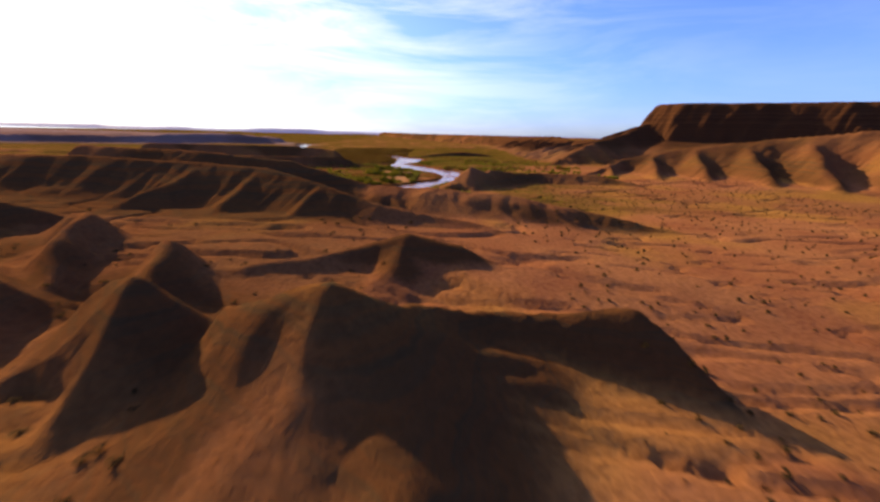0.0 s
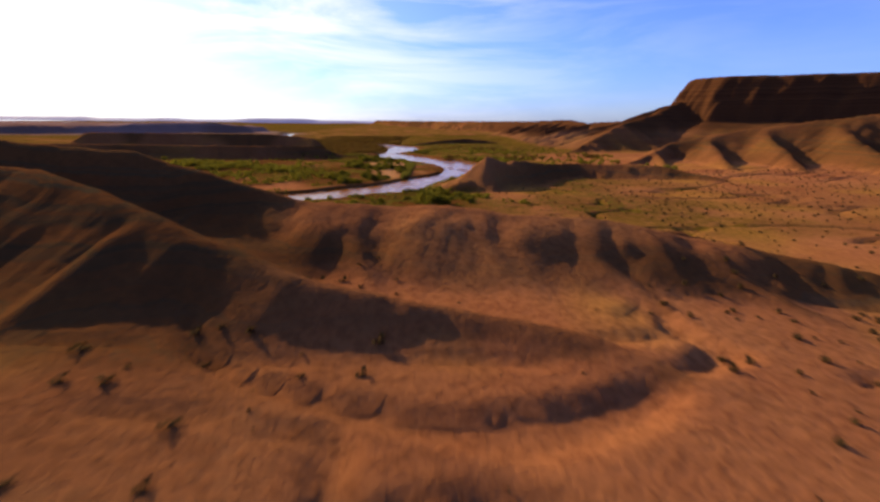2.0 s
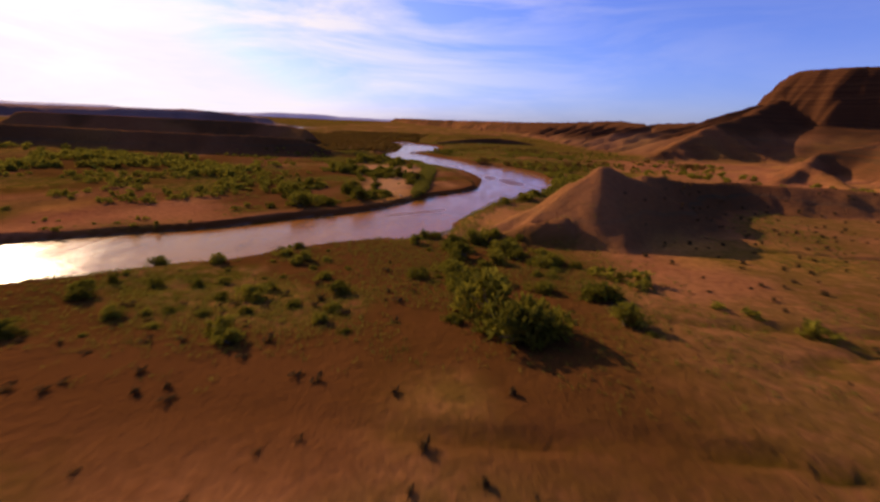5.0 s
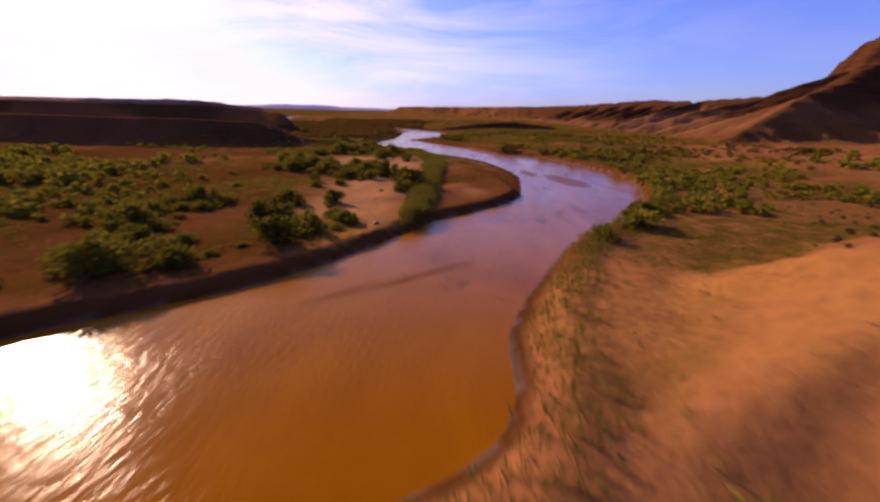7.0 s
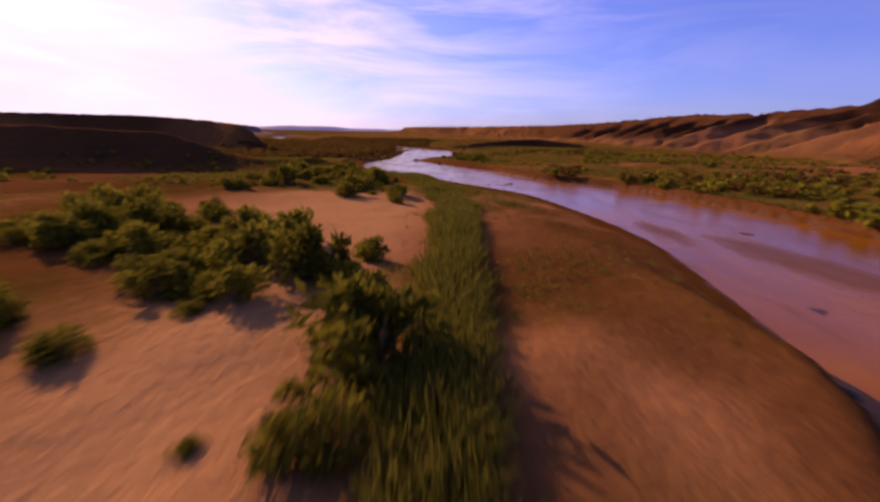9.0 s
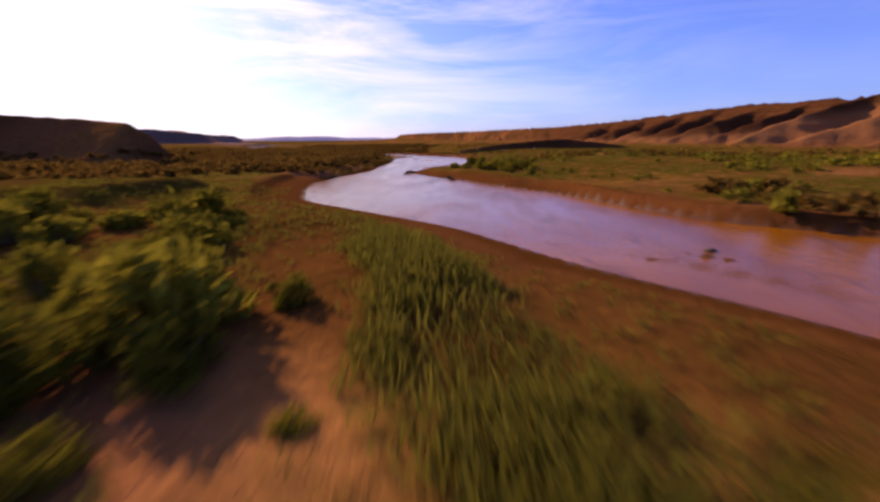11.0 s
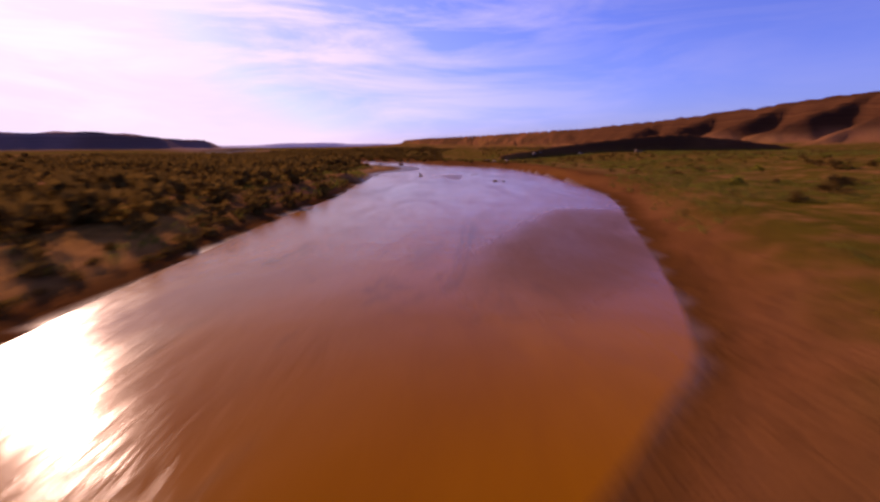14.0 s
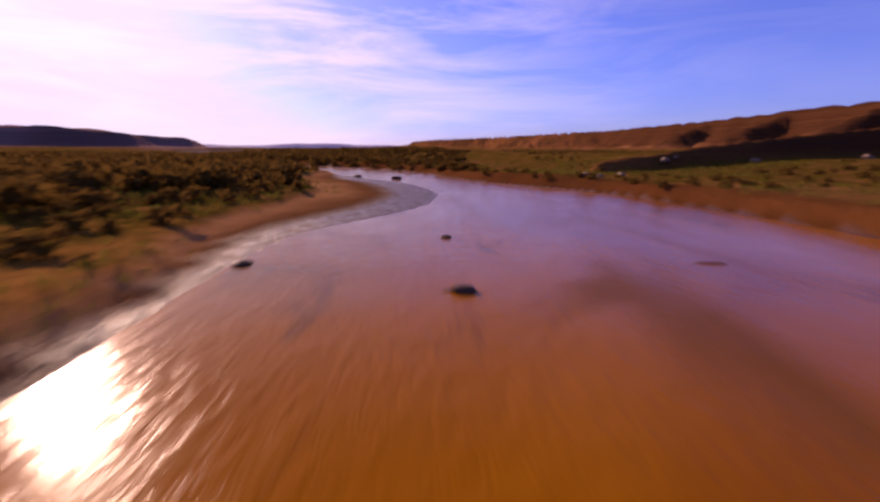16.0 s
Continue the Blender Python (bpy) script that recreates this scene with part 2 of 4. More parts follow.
def down_slope(x, y, line, reach):
    """Distance to a crest line, its level there, and the place at that reach from the crest on the same line of fall."""
    best, level = np.full(x.shape, 1e9), np.zeros_like(x)
    fx, fy = np.zeros_like(x), np.zeros_like(x)
    for a, b in zip(line[:-1], line[1:]):
        dx, dy = b[0] - a[0], b[1] - a[1]
        u = np.clip(((x - a[0]) * dx + (y - a[1]) * dy) / (dx * dx + dy * dy + 1e-9), 0, 1)
        cx, cy = a[0] + u * dx, a[1] + u * dy
        d = np.hypot(x - cx, y - cy)
        near = d < best
        best = np.where(near, d, best)
        level = np.where(near, a[2] + u * (b[2] - a[2]), level)
        fx, fy = np.where(near, cx, fx), np.where(near, cy, fy)
    k = (reach + 0.12 * best) / (best + 0.3)
    return best, level, fx + (x - fx) * k, fy + (y - fy) * k


def inside(x, y, ring):
    odd = np.zeros(x.shape, bool)
    for a, b in zip(ring, np.roll(ring, -1, axis=0)):
        if a[1] != b[1]:
            odd ^= ((a[1] > y) != (b[1] > y)) & (x < (b[0] - a[0]) * (y - a[1]) / (b[1] - a[1]) + a[0])
    return odd


LEFT_BANK = rounded([(-420, 120), (-220, 150), (-130, 168), (-85, 188), (-53, 207), (-46, 212), (-38, 220), (-27, 230), (-20, 242), (-15, 252.5),
                     (-10.5, 257.5), (-5.5, 264), (-2.2, 271), (0, 285), (0.8, 298), (-1.5, 312), (-7, 330), (-17, 342), (-24, 351.5), (-30.5, 357.5),
                     (-37, 363), (-42.5, 368), (-45, 374), (-47.5, 382), (-49.5, 396), (-48, 410), (-46, 420), (-47, 432), (-48, 447), (-48, 460), (-49.3, 470),
                     (-51, 488), (-51.5, 497), (-48.3, 504.5), (-46.2, 511), (-46.8, 519), (-52, 531), (-65, 546), (-91, 581), (-150, 640), (-240, 760), (-300, 1000)])
RIGHT_BANK = rounded([(-420, 100), (-220, 130), (-120, 150), (-75, 172), (-58, 182), (-39, 194), (-35, 197.5), (-29, 203), (-21, 208), (-15, 210), (-9.5, 215),
                      (-8.5, 224), (-4.5, 234), (0.4, 244), (6, 251), (12.8, 259), (19.6, 274), (25, 293), (24.8, 310), (20, 327.6), (14, 342),
                      (5, 351), (-1.5, 356), (-6, 364), (-11, 376), (-19, 387), (-24, 395), (-30, 403.7), (-33, 409.5), (-36.6, 415), (-35, 420), (-31.5, 424.5),
                      (-29, 428.6), (-25, 444), (-21.7, 460), (-21.8, 480), (-23.5, 499), (-27, 512), (-31, 521), (-43, 535), (-52, 553), (-67, 571), (-92, 590), (-158, 652), (-255, 775), (-320, 1000)])
RIVER = np.vstack([LEFT_BANK, RIGHT_BANK[::-1]])

# clay ridges: crest line (x, y, z), flank slope, roundness of the crest
RIDGES = [
    ([(-18, 30.5, 13.5), (-13, 28, 15.6), (-9.7, 27.4, 17.2), (-6, 31, 14.6), (-2, 35, 12.0), (1, 37, 10.9), (6, 38.2, 10.2), (12, 38, 10.3), (18.6, 36.8, 11.8), (22, 33.5, 9.0), (26, 29, 5.0)], 1.05, 0.4),    # first spur
    ([(-9.7, 27.4, 15.0), (-11, 21, 9.8), (-13, 13, 6.8)], 0.55, 2.0),
    ([(-6, 28, 13.2), (-3, 18, 10.0), (0, 8, 8.0), (2, -4, 6.8)], 0.38, 3.0),
    ([(-32, 38, 13.0), (-26.5, 32, 15.4), (-26, 28, 12.0), (-27, 24, 8.0)], 1.05, 0.8),     # dark mounds
    ([(-40, 58, 11.0), (-37, 54, 13.2), (-33.5, 46, 12.0), (-31, 40, 8.0)], 1.0, 0.8),
    ([(-64, 70, 13.0), (-57, 65, 14.2), (-53, 54, 12.4), (-47, 45, 8.2)], 0.95, 0.8),
    ([(-72, 50, 15.0), (-60, 46, 14.2), (-48, 40, 12.0), (-39, 29, 7.0)], 0.9, 0.8),
    ([(-95, 62, 15.0), (-78, 72, 14.4), (-66, 80, 9.0)], 0.8, 1.0),
    ([(-40, 52, 8.4), (-27, 56, 9.4), (-18, 60, 9.9), (-12, 63.5, 10.4), (-5, 65.7, 12.0), (3, 64.3, 10.4), (11, 62, 6.4)], 0.80, 0.8),             # dark cone
    ([(-5, 65.5, 11.6), (-8, 56, 8.4), (-12, 48, 6.2)], 0.55, 1.5),
    ([(-140, 128, 19), (-100, 120, 19.5), (-64, 114, 18.8), (-46, 109, 18.4), (-28, 99, 15.4), (-12.5, 93.5, 11.7), (-5.7, 92.8, 10.8), (8, 90, 8.8), (20, 85.5, 6.4)], 0.70, 0.7),
    ([(-64, 112, 17.5), (-72, 96, 12), (-76, 80, 6)], 0.62, 1.0),
    ([(-46, 108, 17.5), (-50, 94, 11.5), (-50, 82, 6)], 0.62, 1.0),
    ([(-30, 100, 15.2), (-34, 88, 9.5), (-36, 78, 5.5)], 0.62, 1.0),
    ([(-70, 122, 16.5), (-40, 118, 14.8), (-23, 118, 13.6), (-11, 117, 13.3), (-3, 116, 13.4), (20, 115, 11.8), (41, 114, 8.2), (58, 112, 4.5)], 0.80, 12.0),
    ([(-20, 117.5, 13.0), (-32, 119, 16.5), (-44, 120, 19.6), (-70, 122, 21.5), (-110, 130, 22)], 1.0, 0.7),
    ([(-14, 116, 12.6), (-12, 106, 10.2), (-9, 99, 7.6)], 0.65, 1.0),
    ([(-1, 115, 12.6), (3, 106, 9.8), (8, 98, 7.2)], 0.65, 1.0),
    ([(12, 113, 11.2), (16, 105, 8.6), (20, 98, 6.6)], 0.65, 1.0),
    ([(26, 113, 10), (31, 104, 7.2), (36, 97, 5.0)], 0.65, 1.0),
    ([(-110, 148, 14), (-60, 140, 12.0), (-35, 143, 10.0), (-22, 138, 9.4), (-13, 139, 8.9), (-6, 140, 7.9), (-2, 138.5, 8.9), (6, 140, 5.8), (12, 141, 3.6)], 0.95, 0.5),
    ([(2, 130, 7.6), (9, 131.5, 9.4), (14, 130.5, 8.4), (21, 131, 9.2), (28, 129, 7.6), (35, 128, 7.8), (48, 124, 4.0)], 0.95, 0.5),
    ([(-3, 212, 1.8), (4, 215, 4.8), (11, 217.5, 9.4), (17, 219, 10.5), (25, 222, 8.0)], 0.58, 1.0),                    # sandy hill by the river
    ([(4, 211, 5.2), (13, 212, 12.8), (15, 213, 12.6), (23, 214, 10.0), (32, 215, 5.0)], 0.95, 0.3),
    ([(-1.5, 207.8, 2.8), (3, 207, 4.6), (8, 206.5, 6.0)], 1.6, 0.3),
    ([(25, 222, 11.2), (40, 236, 8.6), (56, 246, 8.2), (87, 238, 8.4), (104, 224, 5)], 0.6, 1.0),
    ([(95, 285, 5), (110, 300, 8), (135, 322, 14), (153, 319, 19), (200, 300, 28), (260, 268, 37), (360, 220, 46)], 0.62, 1.0),       # badlands below the mesa
    ([(120, 312, 11), (112, 285, 7), (106, 262, 3)], 0.8, 0.6),
    ([(153, 319, 18.5), (143, 290, 12), (128, 250, 4)], 0.8, 0.6),
    ([(178, 310, 23), (165, 270, 12), (150, 235, 4)], 0.8, 0.6),
    ([(205, 298, 28), (188, 255, 16), (170, 215, 5)], 0.8, 0.6),
    ([(235, 282, 32), (212, 240, 18), (195, 205, 6)], 0.8, 0.6),
    ([(262, 268, 36), (240, 225, 20), (215, 190, 7)], 0.8, 0.6),
    ([(300, 250, 41), (275, 205, 24), (255, 170, 8)], 0.8, 0.6),
    ([(100, 388, 7), (118, 396, 16), (140, 410, 25), (180, 440, 33), (215, 468, 46)], 0.50, 3.0),
    ([(212, 480, 44), (172, 484, 29), (158, 540, 26.5), (168, 640, 31), (172, 739, 31), (166, 900, 31), (150, 1100, 32), (20, 1450, 34), (-150, 1800, 36), (-330, 2400, 40)], 0.70, 1.0),
    ([(140, 410, 24), (118, 424, 14), (94, 436, 4)], 0.85, 0.6),
    ([(165, 446, 28.5), (130, 452, 17), (92, 458, 4)], 0.85, 0.6),
    ([(172, 484, 27.5), (125, 482, 17), (88, 486, 4)], 0.60, 0.8),
    ([(160, 530, 27), (120, 518, 17), (88, 516, 4)], 0.60, 0.8),
    ([(162, 565, 27), (126, 552, 17), (92, 552, 5)], 0.60, 0.8),
    ([(165, 610, 27), (125, 592, 18), (92, 596, 5)], 0.60, 0.8),
    ([(168, 660, 31), (130, 648, 18), (96, 652, 5)], 0.60, 0.8),
    ([(170, 720, 31), (132, 705, 18), (98, 712, 5)], 0.60, 0.8),
    ([(170, 800, 31), (130, 780, 18), (96, 788, 5)], 0.60, 0.8),
    ([(167, 890, 31), (125, 865, 18), (90, 872, 5)], 0.60, 0.8),
    ([(-26, 539, 2.6), (-12, 543, 4.6), (2, 547, 6.2), (14, 550, 7.4), (30, 554, 8.0), (46, 558, 6.5), (66, 562, 4.0)], 1.5, 0.4),                           # dark terrace on the bend
    ([(-97, 421, 5), (-100, 421, 8.5), (-104, 420, 11.4), (-125, 424, 13), (-146, 424, 14), (-200, 420, 14), (-280, 410, 14)], 0.75, 0.8),
    ([(-240, 292, 11.5), (-130, 317, 10.0), (-92, 339, 9.2), (-66, 357, 7.6), (-56, 367, 3.0)], 0.62, 1.5),               # dark ridge across the river
]
MESA_RIGHT = np.array([(207, 475), (226, 438), (300, 402), (430, 330), (620, 300), (1100, 200), (1600, 500), (1200, 1100), (600, 900), (300, 620), (232, 520)], float)
MESA_LEFT = np.array([(-345, 938), (-318, 880), (-336, 850), (-312, 806), (-345, 780), (-410, 770), (-420, 690), (-520, 610), (-640, 540), (-900, 420), (-1700, 250), (-2400, 900), (-1500, 1500), (-600, 1150)], float)


# low mud bars in the river: x, y, half length, half width, turn
BARS = [(-34.0, 493.6, 1.1, 0.5, 10), (-31, 477.5, 1.6, 0.5, 10), (-43.5, 489.5, 0.7, 0.4, 0), 
        (-9, 344, 3.0, 0.4, -40), (-12, 343, 5.0, 0.5, -30),
        (13, 303, 4.0, 1.0, 100), (4, 281, 3.0, 1.0, 60)]
# drowned sand just under the surface, the same way
SHOALS = [(-37.2, 487.0, 6.5, 1.3, 97), (-39.2, 490.0, 2.5, 0.9, 60), (-28.6, 440.5, 13.0, 4.2, 68), (10.5, 292, 10.0, 3.6, 105), (4, 302, 8.0, 1.8, 95), (-16, 232, 9.0, 0.8, 40), (-50, 402, 5.0, 1.4, 80),
          (-9, 340, 6.0, 0.5, -47)]


def mesa(x, y, ring, depths, levels, rough, seed):
    d, _, _ = to_line(x, y, np.vstack([ring, ring[:1]]))
    d = np.where(inside(x, y, ring), d, -d)
    d = d + rough * fbm(x, y, 34, 4, seed) + 0.45 * rough * fbm(x, y, 9, 2, seed + 5) - 0.5 * rough * np.clip(fbm(x, y, 22, 3, seed + 9, True) - 0.55, 0, 1)
    return np.interp(d, depths, levels), d


def bank_strip(x, y):
    """The strip of reeds along the near side of the bend, and its branch towards the water."""
    mid = np.interp(y, (238, 250, 285, 308, 321, 340, 362), (-17.0, -17.6, -17.9, -18.5, -21.5, -27.0, -36.0))
    half = np.interp(y, (238, 250, 285, 308, 321, 340, 362), (1.0, 1.7, 2.0, 2.6, 3.0, 2.6, 2.0))
    half = half * (1 + 0.45 * fbm(x, y, 4.5, 3, 185))
    return np.maximum(np.exp(-((x - mid) / half) ** 4) * ease(239, 245, y) * (1 - ease(344, 352, y)),
                      0.5 * np.exp(-((x + 12.5 + 0.52 * (y - 311)) / 2.2) ** 2) * ease(302, 308, y) * (1 - ease(350, 360, y)))


def terrain(x, y):
    """Height of the ground and the shares of its covers, for arrays of places."""
    dl, _, _ = to_line(x, y, LEFT_BANK)
    dr, _, _ = to_line(x, y, RIGHT_BANK)
    wet_in = inside(x, y, RIVER)
    off = np.where(wet_in, -np.minimum(dl, dr), np.minimum(dl, dr))
    right_side = (dr < dl) & ~wet_in
    swell, lump = fbm(x, y, 60, 4, 3), fbm(x, y, 7, 4, 9)
    # the wide red plain at the start, falling towards the river
    plain = 8.0 - 4.4 * ease(0, 62, x) + 1.4 * ease(-2, -30, x) * ease(30, 60, y) - 1.7 * (1 - ease(46, 66, y))
    plain = plain + (3.2 - plain) * ease(118, 158, y) + 0.028 * np.clip(x - 60, 0, 400) * ease(150, 260, y)
    flood = 1.25 + 0.35 * swell + 0.22 * lump
    upland = plain + 0.5 * swell
    floor = np.where(right_side, flood + (upland - flood) * ease(8, 46, off), flood + 2.2 * ease(25, 140, off) + 0.012 * np.clip(off - 140, 0, 1500))
    floor = floor - 0.35 * ~right_side * ease(190, 205, y) * (1 - ease(258, 275, y)) * (1 - ease(8, 30, off))
    floor = floor + 15 * ease(1000, 4200, y) + 9 * ease(900, 3000, y) * fbm(x, y, 700, 4, 21)
    # shallow washes cut in the plain
    wash = 1 - np.abs(fbm(x, y * 2.3, 34, 2, 31)) * 13
    floor = floor - 0.75 * ease(0.0, 0.55, wash) * np.where(right_side, ease(30, 60, off), 0) * (1 - ease(300, 500, y))
    rill = 1 - np.abs(fbm(x * 0.55 + 0.2 * y, y * 2.2, 15, 2, 37)) * 11
    floor = floor - 0.55 * ease(0.0, 0.6, rill) * ease(-0.35, 0.15, swell) * np.where(right_side, ease(30, 60, off), 0) * (1 - ease(230, 300, y))
    ground = floor.copy()
    clay = np.zeros_like(x)
    for crest, slope, rnd in RIDGES:
        xs, ys = [c[0] for c in crest], [c[1] for c in crest]
        reach = max(c[2] for c in crest) / slope + 25
        near = (x > min(xs) - reach) & (x < max(xs) + reach) & (y > min(ys) - reach) & (y < max(ys) + reach)
        if not near.any():
            continue
        xn, yn = x[near], y[near]
        high = max(c[2] for c in crest)
        size = min(17.0, 4 + high * 0.5)
        d, z, qx, qy = down_slope(xn + 0.13 * size * fbm(xn, yn, size, 3, 41), yn + 0.13 * size * fbm(xn, yn, size, 3, 47), np.array(crest, float), 0.9 * size)
        run = np.sqrt(d * d + rnd * rnd) - rnd
        if 1.0 <= slope < 1.3:
            run = np.minimum(run, 4.5) + 0.55 * np.clip(run - 4.5, 0, None)
        h = z - slope * run
        rise = np.clip(h - ground[near], 0, 40)
        flute = 0.46 * fbm(qx, qy, 0.75 * size, 3, 51, True) + 0.26 * fbm(qx, qy, 0.27 * size, 3, 54, True) + 0.28 * fbm(xn, yn, size, 4, 52, True)
        h = h - (flute - 0.42) * np.minimum(rise, 0.4 * d + 0.2) * (2.3 if high > 24 else 1.25)
        rilled = np.clip(fbm(qx, qy, 2.6, 2, 53, True) - 0.45, 0, 1)
        h = h - 0.75 * rilled * ease(0.3, 2.5, rise) * ease(0.4, 2.0, d)
        if high > 24:       # benches along the beds
            tier = h / 4.5 + 0.35 * fbm(xn, yn, 40, 3, 57)
            h = h + 4.5 * 0.22 * (np.floor(tier) + ease(0.55, 0.95, tier - np.floor(tier)) - tier + 0.25) * ease(1, 4, rise)
        clay[near] = np.maximum(clay[near], ease(-0.4, 1.2, h - ground[near]))
        ground[near] = soft_max(ground[near], h, 0.5 + 0.01 * high)
    top, d1 = mesa(x, y, MESA_RIGHT, (-300, -120, -70, -28, -5, 0, 3, 5, 8, 10, 14, 17, 60, 900), (-70, 0, 9, 21, 27, 29, 42, 43.5, 53, 54.5, 63, 65, 67, 76), 6.0, 61)
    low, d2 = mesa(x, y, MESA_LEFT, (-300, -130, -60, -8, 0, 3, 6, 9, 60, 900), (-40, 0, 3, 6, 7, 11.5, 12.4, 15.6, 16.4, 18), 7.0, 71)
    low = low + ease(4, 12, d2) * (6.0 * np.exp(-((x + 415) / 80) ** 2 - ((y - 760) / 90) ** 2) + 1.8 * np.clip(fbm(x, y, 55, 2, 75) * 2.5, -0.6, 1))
    # where the left mesa takes the painted haze tint
    haze_mauve = ease(0, 3, low - ground) * (0.6 + 0.4 * ease(-0.4, 0.3, fbm(x, y, 90, 3, 77)))
    rock = np.maximum(ease(-10, -2, d1) * (1 - ease(18, 30, d1)), ease(-14, -4, d2) * (1 - ease(10, 25, d2)))
    clay = np.maximum(clay, np.maximum(ease(0, 4, top - ground), ease(0, 4, low - ground)))
    ground = soft_max(soft_max(ground, top, 1.0), low, 1.0)
    # river bed, cut banks and bars
    cut_left = 1.1 + 9.5 * ease(268, 300, y) * (1 - ease(362, 372, y)) + 0.8 * ease(380, 395, y) + 4.0 * ease(400, 412, y) * (1 - ease(486, 498, y)) + 9.0 * ease(545, 560, y)
    cut_right = 3.5 - 4.2 * ease(458, 474, y) * (1 - ease(512, 530, y)) - 2.3 * ease(228, 242, y) * (1 - ease(372, 386, y)) + 2.5 * ease(395, 410, y) - 3.3 * ease(512, 530, y)
    cut = np.where(right_side, cut_right, cut_left)
    ragged = np.clip(off + 0.9 * ease(0.3, 1.2, off) * fbm(x, y, 5, 3, 177), 0.05, None)
    shore = ground * (0.25 * np.clip(ragged / cut, 0, 1) + 0.75 * ease(0, 1, ragged / cut))
    shelf = ease(345, 355, y) * (1 - ease(392, 402, y)) * ~right_side
    shore = shore + shelf * (np.minimum(ground, np.interp(off, (0, 1.2, 5.0, 6.4, 9), (0, 0.28, 0.45, 1.35, 3))) - shore)
    # sand spit below the west bank
    foot = np.interp(y, (470, 484, 490, 500, 508, 520, 536, 548), (0.0, 0.7, 1.7, 5.5, 9.0, 12.0, 9.0, 0.0)) * (1 + 0.12 * lump)
    spit = ~right_side * (foot > 0.3) * (off > 0) * (y > 470) * (y < 548)
    lowsand = 0.30 * ease(0.15, 1.0, off / np.maximum(foot, 0.3)) + 0.03 + 0.03 * lump
    ground = ground - 0.55 * ~right_side * ease(474, 482, y) * (1 - ease(545, 560, y)) * (1 - ease(foot + 2, foot + 9, off)) * (ground > 0.8)
    shore = np.where(spit, np.minimum(ground, lowsand + np.clip(off - foot, 0, 9) * 0.75), shore)
    bed = -0.09 * np.clip(-off, 0, 5)
    for bx, by, rx, ry, turn in BARS:
        c, sn = math.cos(radians(turn)), math.sin(radians(turn))
        u, v = ((x - bx) * c + (y - by) * sn) / rx, ((y - by) * c - (x - bx) * sn) / ry
        bed = np.maximum(bed, 0.05 - 0.30 * np.hypot(u, v) ** 2 + 0.40 * fbm(x, y, 2.4, 4, 83))
    ground = np.where(off > 0, np.where(ground > 0, shore, ground), bed)
    fine = ease(2, 10, off)
    hummock = np.exp(-(((x - 8) / 20) ** 2 + ((y - 225) / 30) ** 2)) * right_side
    ground = ground + 0.35 * hummock * fbm(x, y, 4.5, 4, 97) * ease(2, 6, off)
    ground = ground + fine * (0.10 * lump + 0.05 * fbm(x, y, 1.8, 3, 91)) + 0.22 * clay * fbm(x, y, 3.2, 4, 95) * ease(1, 6, off)
    # covers
    patch = fbm(x, y, 24, 4, 101)
    flat = 1 - ease(2.4, 4.2, ground)
    green = flat * ease(-0.35, 0.15, patch) * ease(1, 7, off) * (1 - ease(70, 160, off)) * (1 - clay)
    green = np.maximum(green, 0.9 * flat * ease(-4, 3, y - np.minimum(164 + 0.65 * (x + 54), 171)) * (1 - ease(205, 212, y)) * ease(-70, -50, x) * (1 - ease(6, 18, x)))
    green = np.maximum(green, 0.18 * ease(145, 160, y) * (1 - ease(206, 220, y)) * right_side * (1 - clay))
    green = np.maximum(green, 0.65 * ease(560, 800, y) * (1 - clay) * ease(-0.5, 0.1, patch))
    green = np.maximum(green, right_side * ease(372, 386, y) * ease(1, 4, off) * (1 - clay) * ease(-0.9, -0.3, patch))
    green = np.maximum(green, 0.85 * ~right_side * ease(45, 90, off) * (1 - clay) * ease(-0.6, 0.0, patch))
    green = np.maximum(green, 0.95 * bank_strip(x, y) * ease(0.5, 2, off))
    sand = ease(0.05, 0.40, -patch + 0.12 * lump) * (1 - ease(2.4, 4.5, ground)) * (1 - ease(50, 110, off)) * ease(0.5, 3, off)
    beach = np.maximum(np.exp(-((x + 27) / 8) ** 2), np.exp(-((x + 33) / 16) ** 2) * ease(284, 300, y)) * ease(236, 244, y) * (1 - ease(314, 326, y))
    sand = np.maximum(sand * 0.3, beach * ease(-0.3, 0.15, -patch + 0.2 * lump)) * np.where(right_side, 0.35, 1.0) * ease(222, 236, y)
    sand = np.maximum(sand, spit * (1 - ease(0.0, 0.4, off - foot)))
    pale = np.exp(-((x + 79) / 11) ** 4 - ((y - 416.5) / 3) ** 2) + np.exp(-((x + 57) / 3) ** 2 - ((y - 397) / 1.6) ** 2)
    sand = np.maximum(sand, np.clip(1.4 * pale, 0, 1))
    hill = np.exp(-(((x - 6) / 18) ** 2 + ((y - 238) / 30) ** 2))
    sand = np.maximum(sand * (1 - clay), np.clip(0.5 * hill, 0, 0.16) * right_side)
    clay = np.clip(clay * (1 - 0.62 * hill), 0, 1) * (0.55 + 0.45 * ease(-0.3, 0.3, fbm(x, y, 30, 3, 111)))
    clay = np.maximum(clay, (1 - ease(34, 50, y + 0.4 * x)) * (1 - ease(2, 13, x)) * (0.6 + 0.35 * ease(-0.3, 0.2, fbm(x, y * 0.5, 9, 3, 181))))
    # clay widened over the left slopes, its dark tone standing in for shade
    clay = np.maximum(clay, 0.95 * ease(-6, -20, x + 3 * lump) * ease(78, 88, y) * (1 - ease(120, 127, y)))
    clay = np.maximum(clay, 0.62 * (1 - ease(-25, 20, x + 8 * swell)) * (1 - ease(88, 108, y)) * ease(-0.8, -0.2, patch))
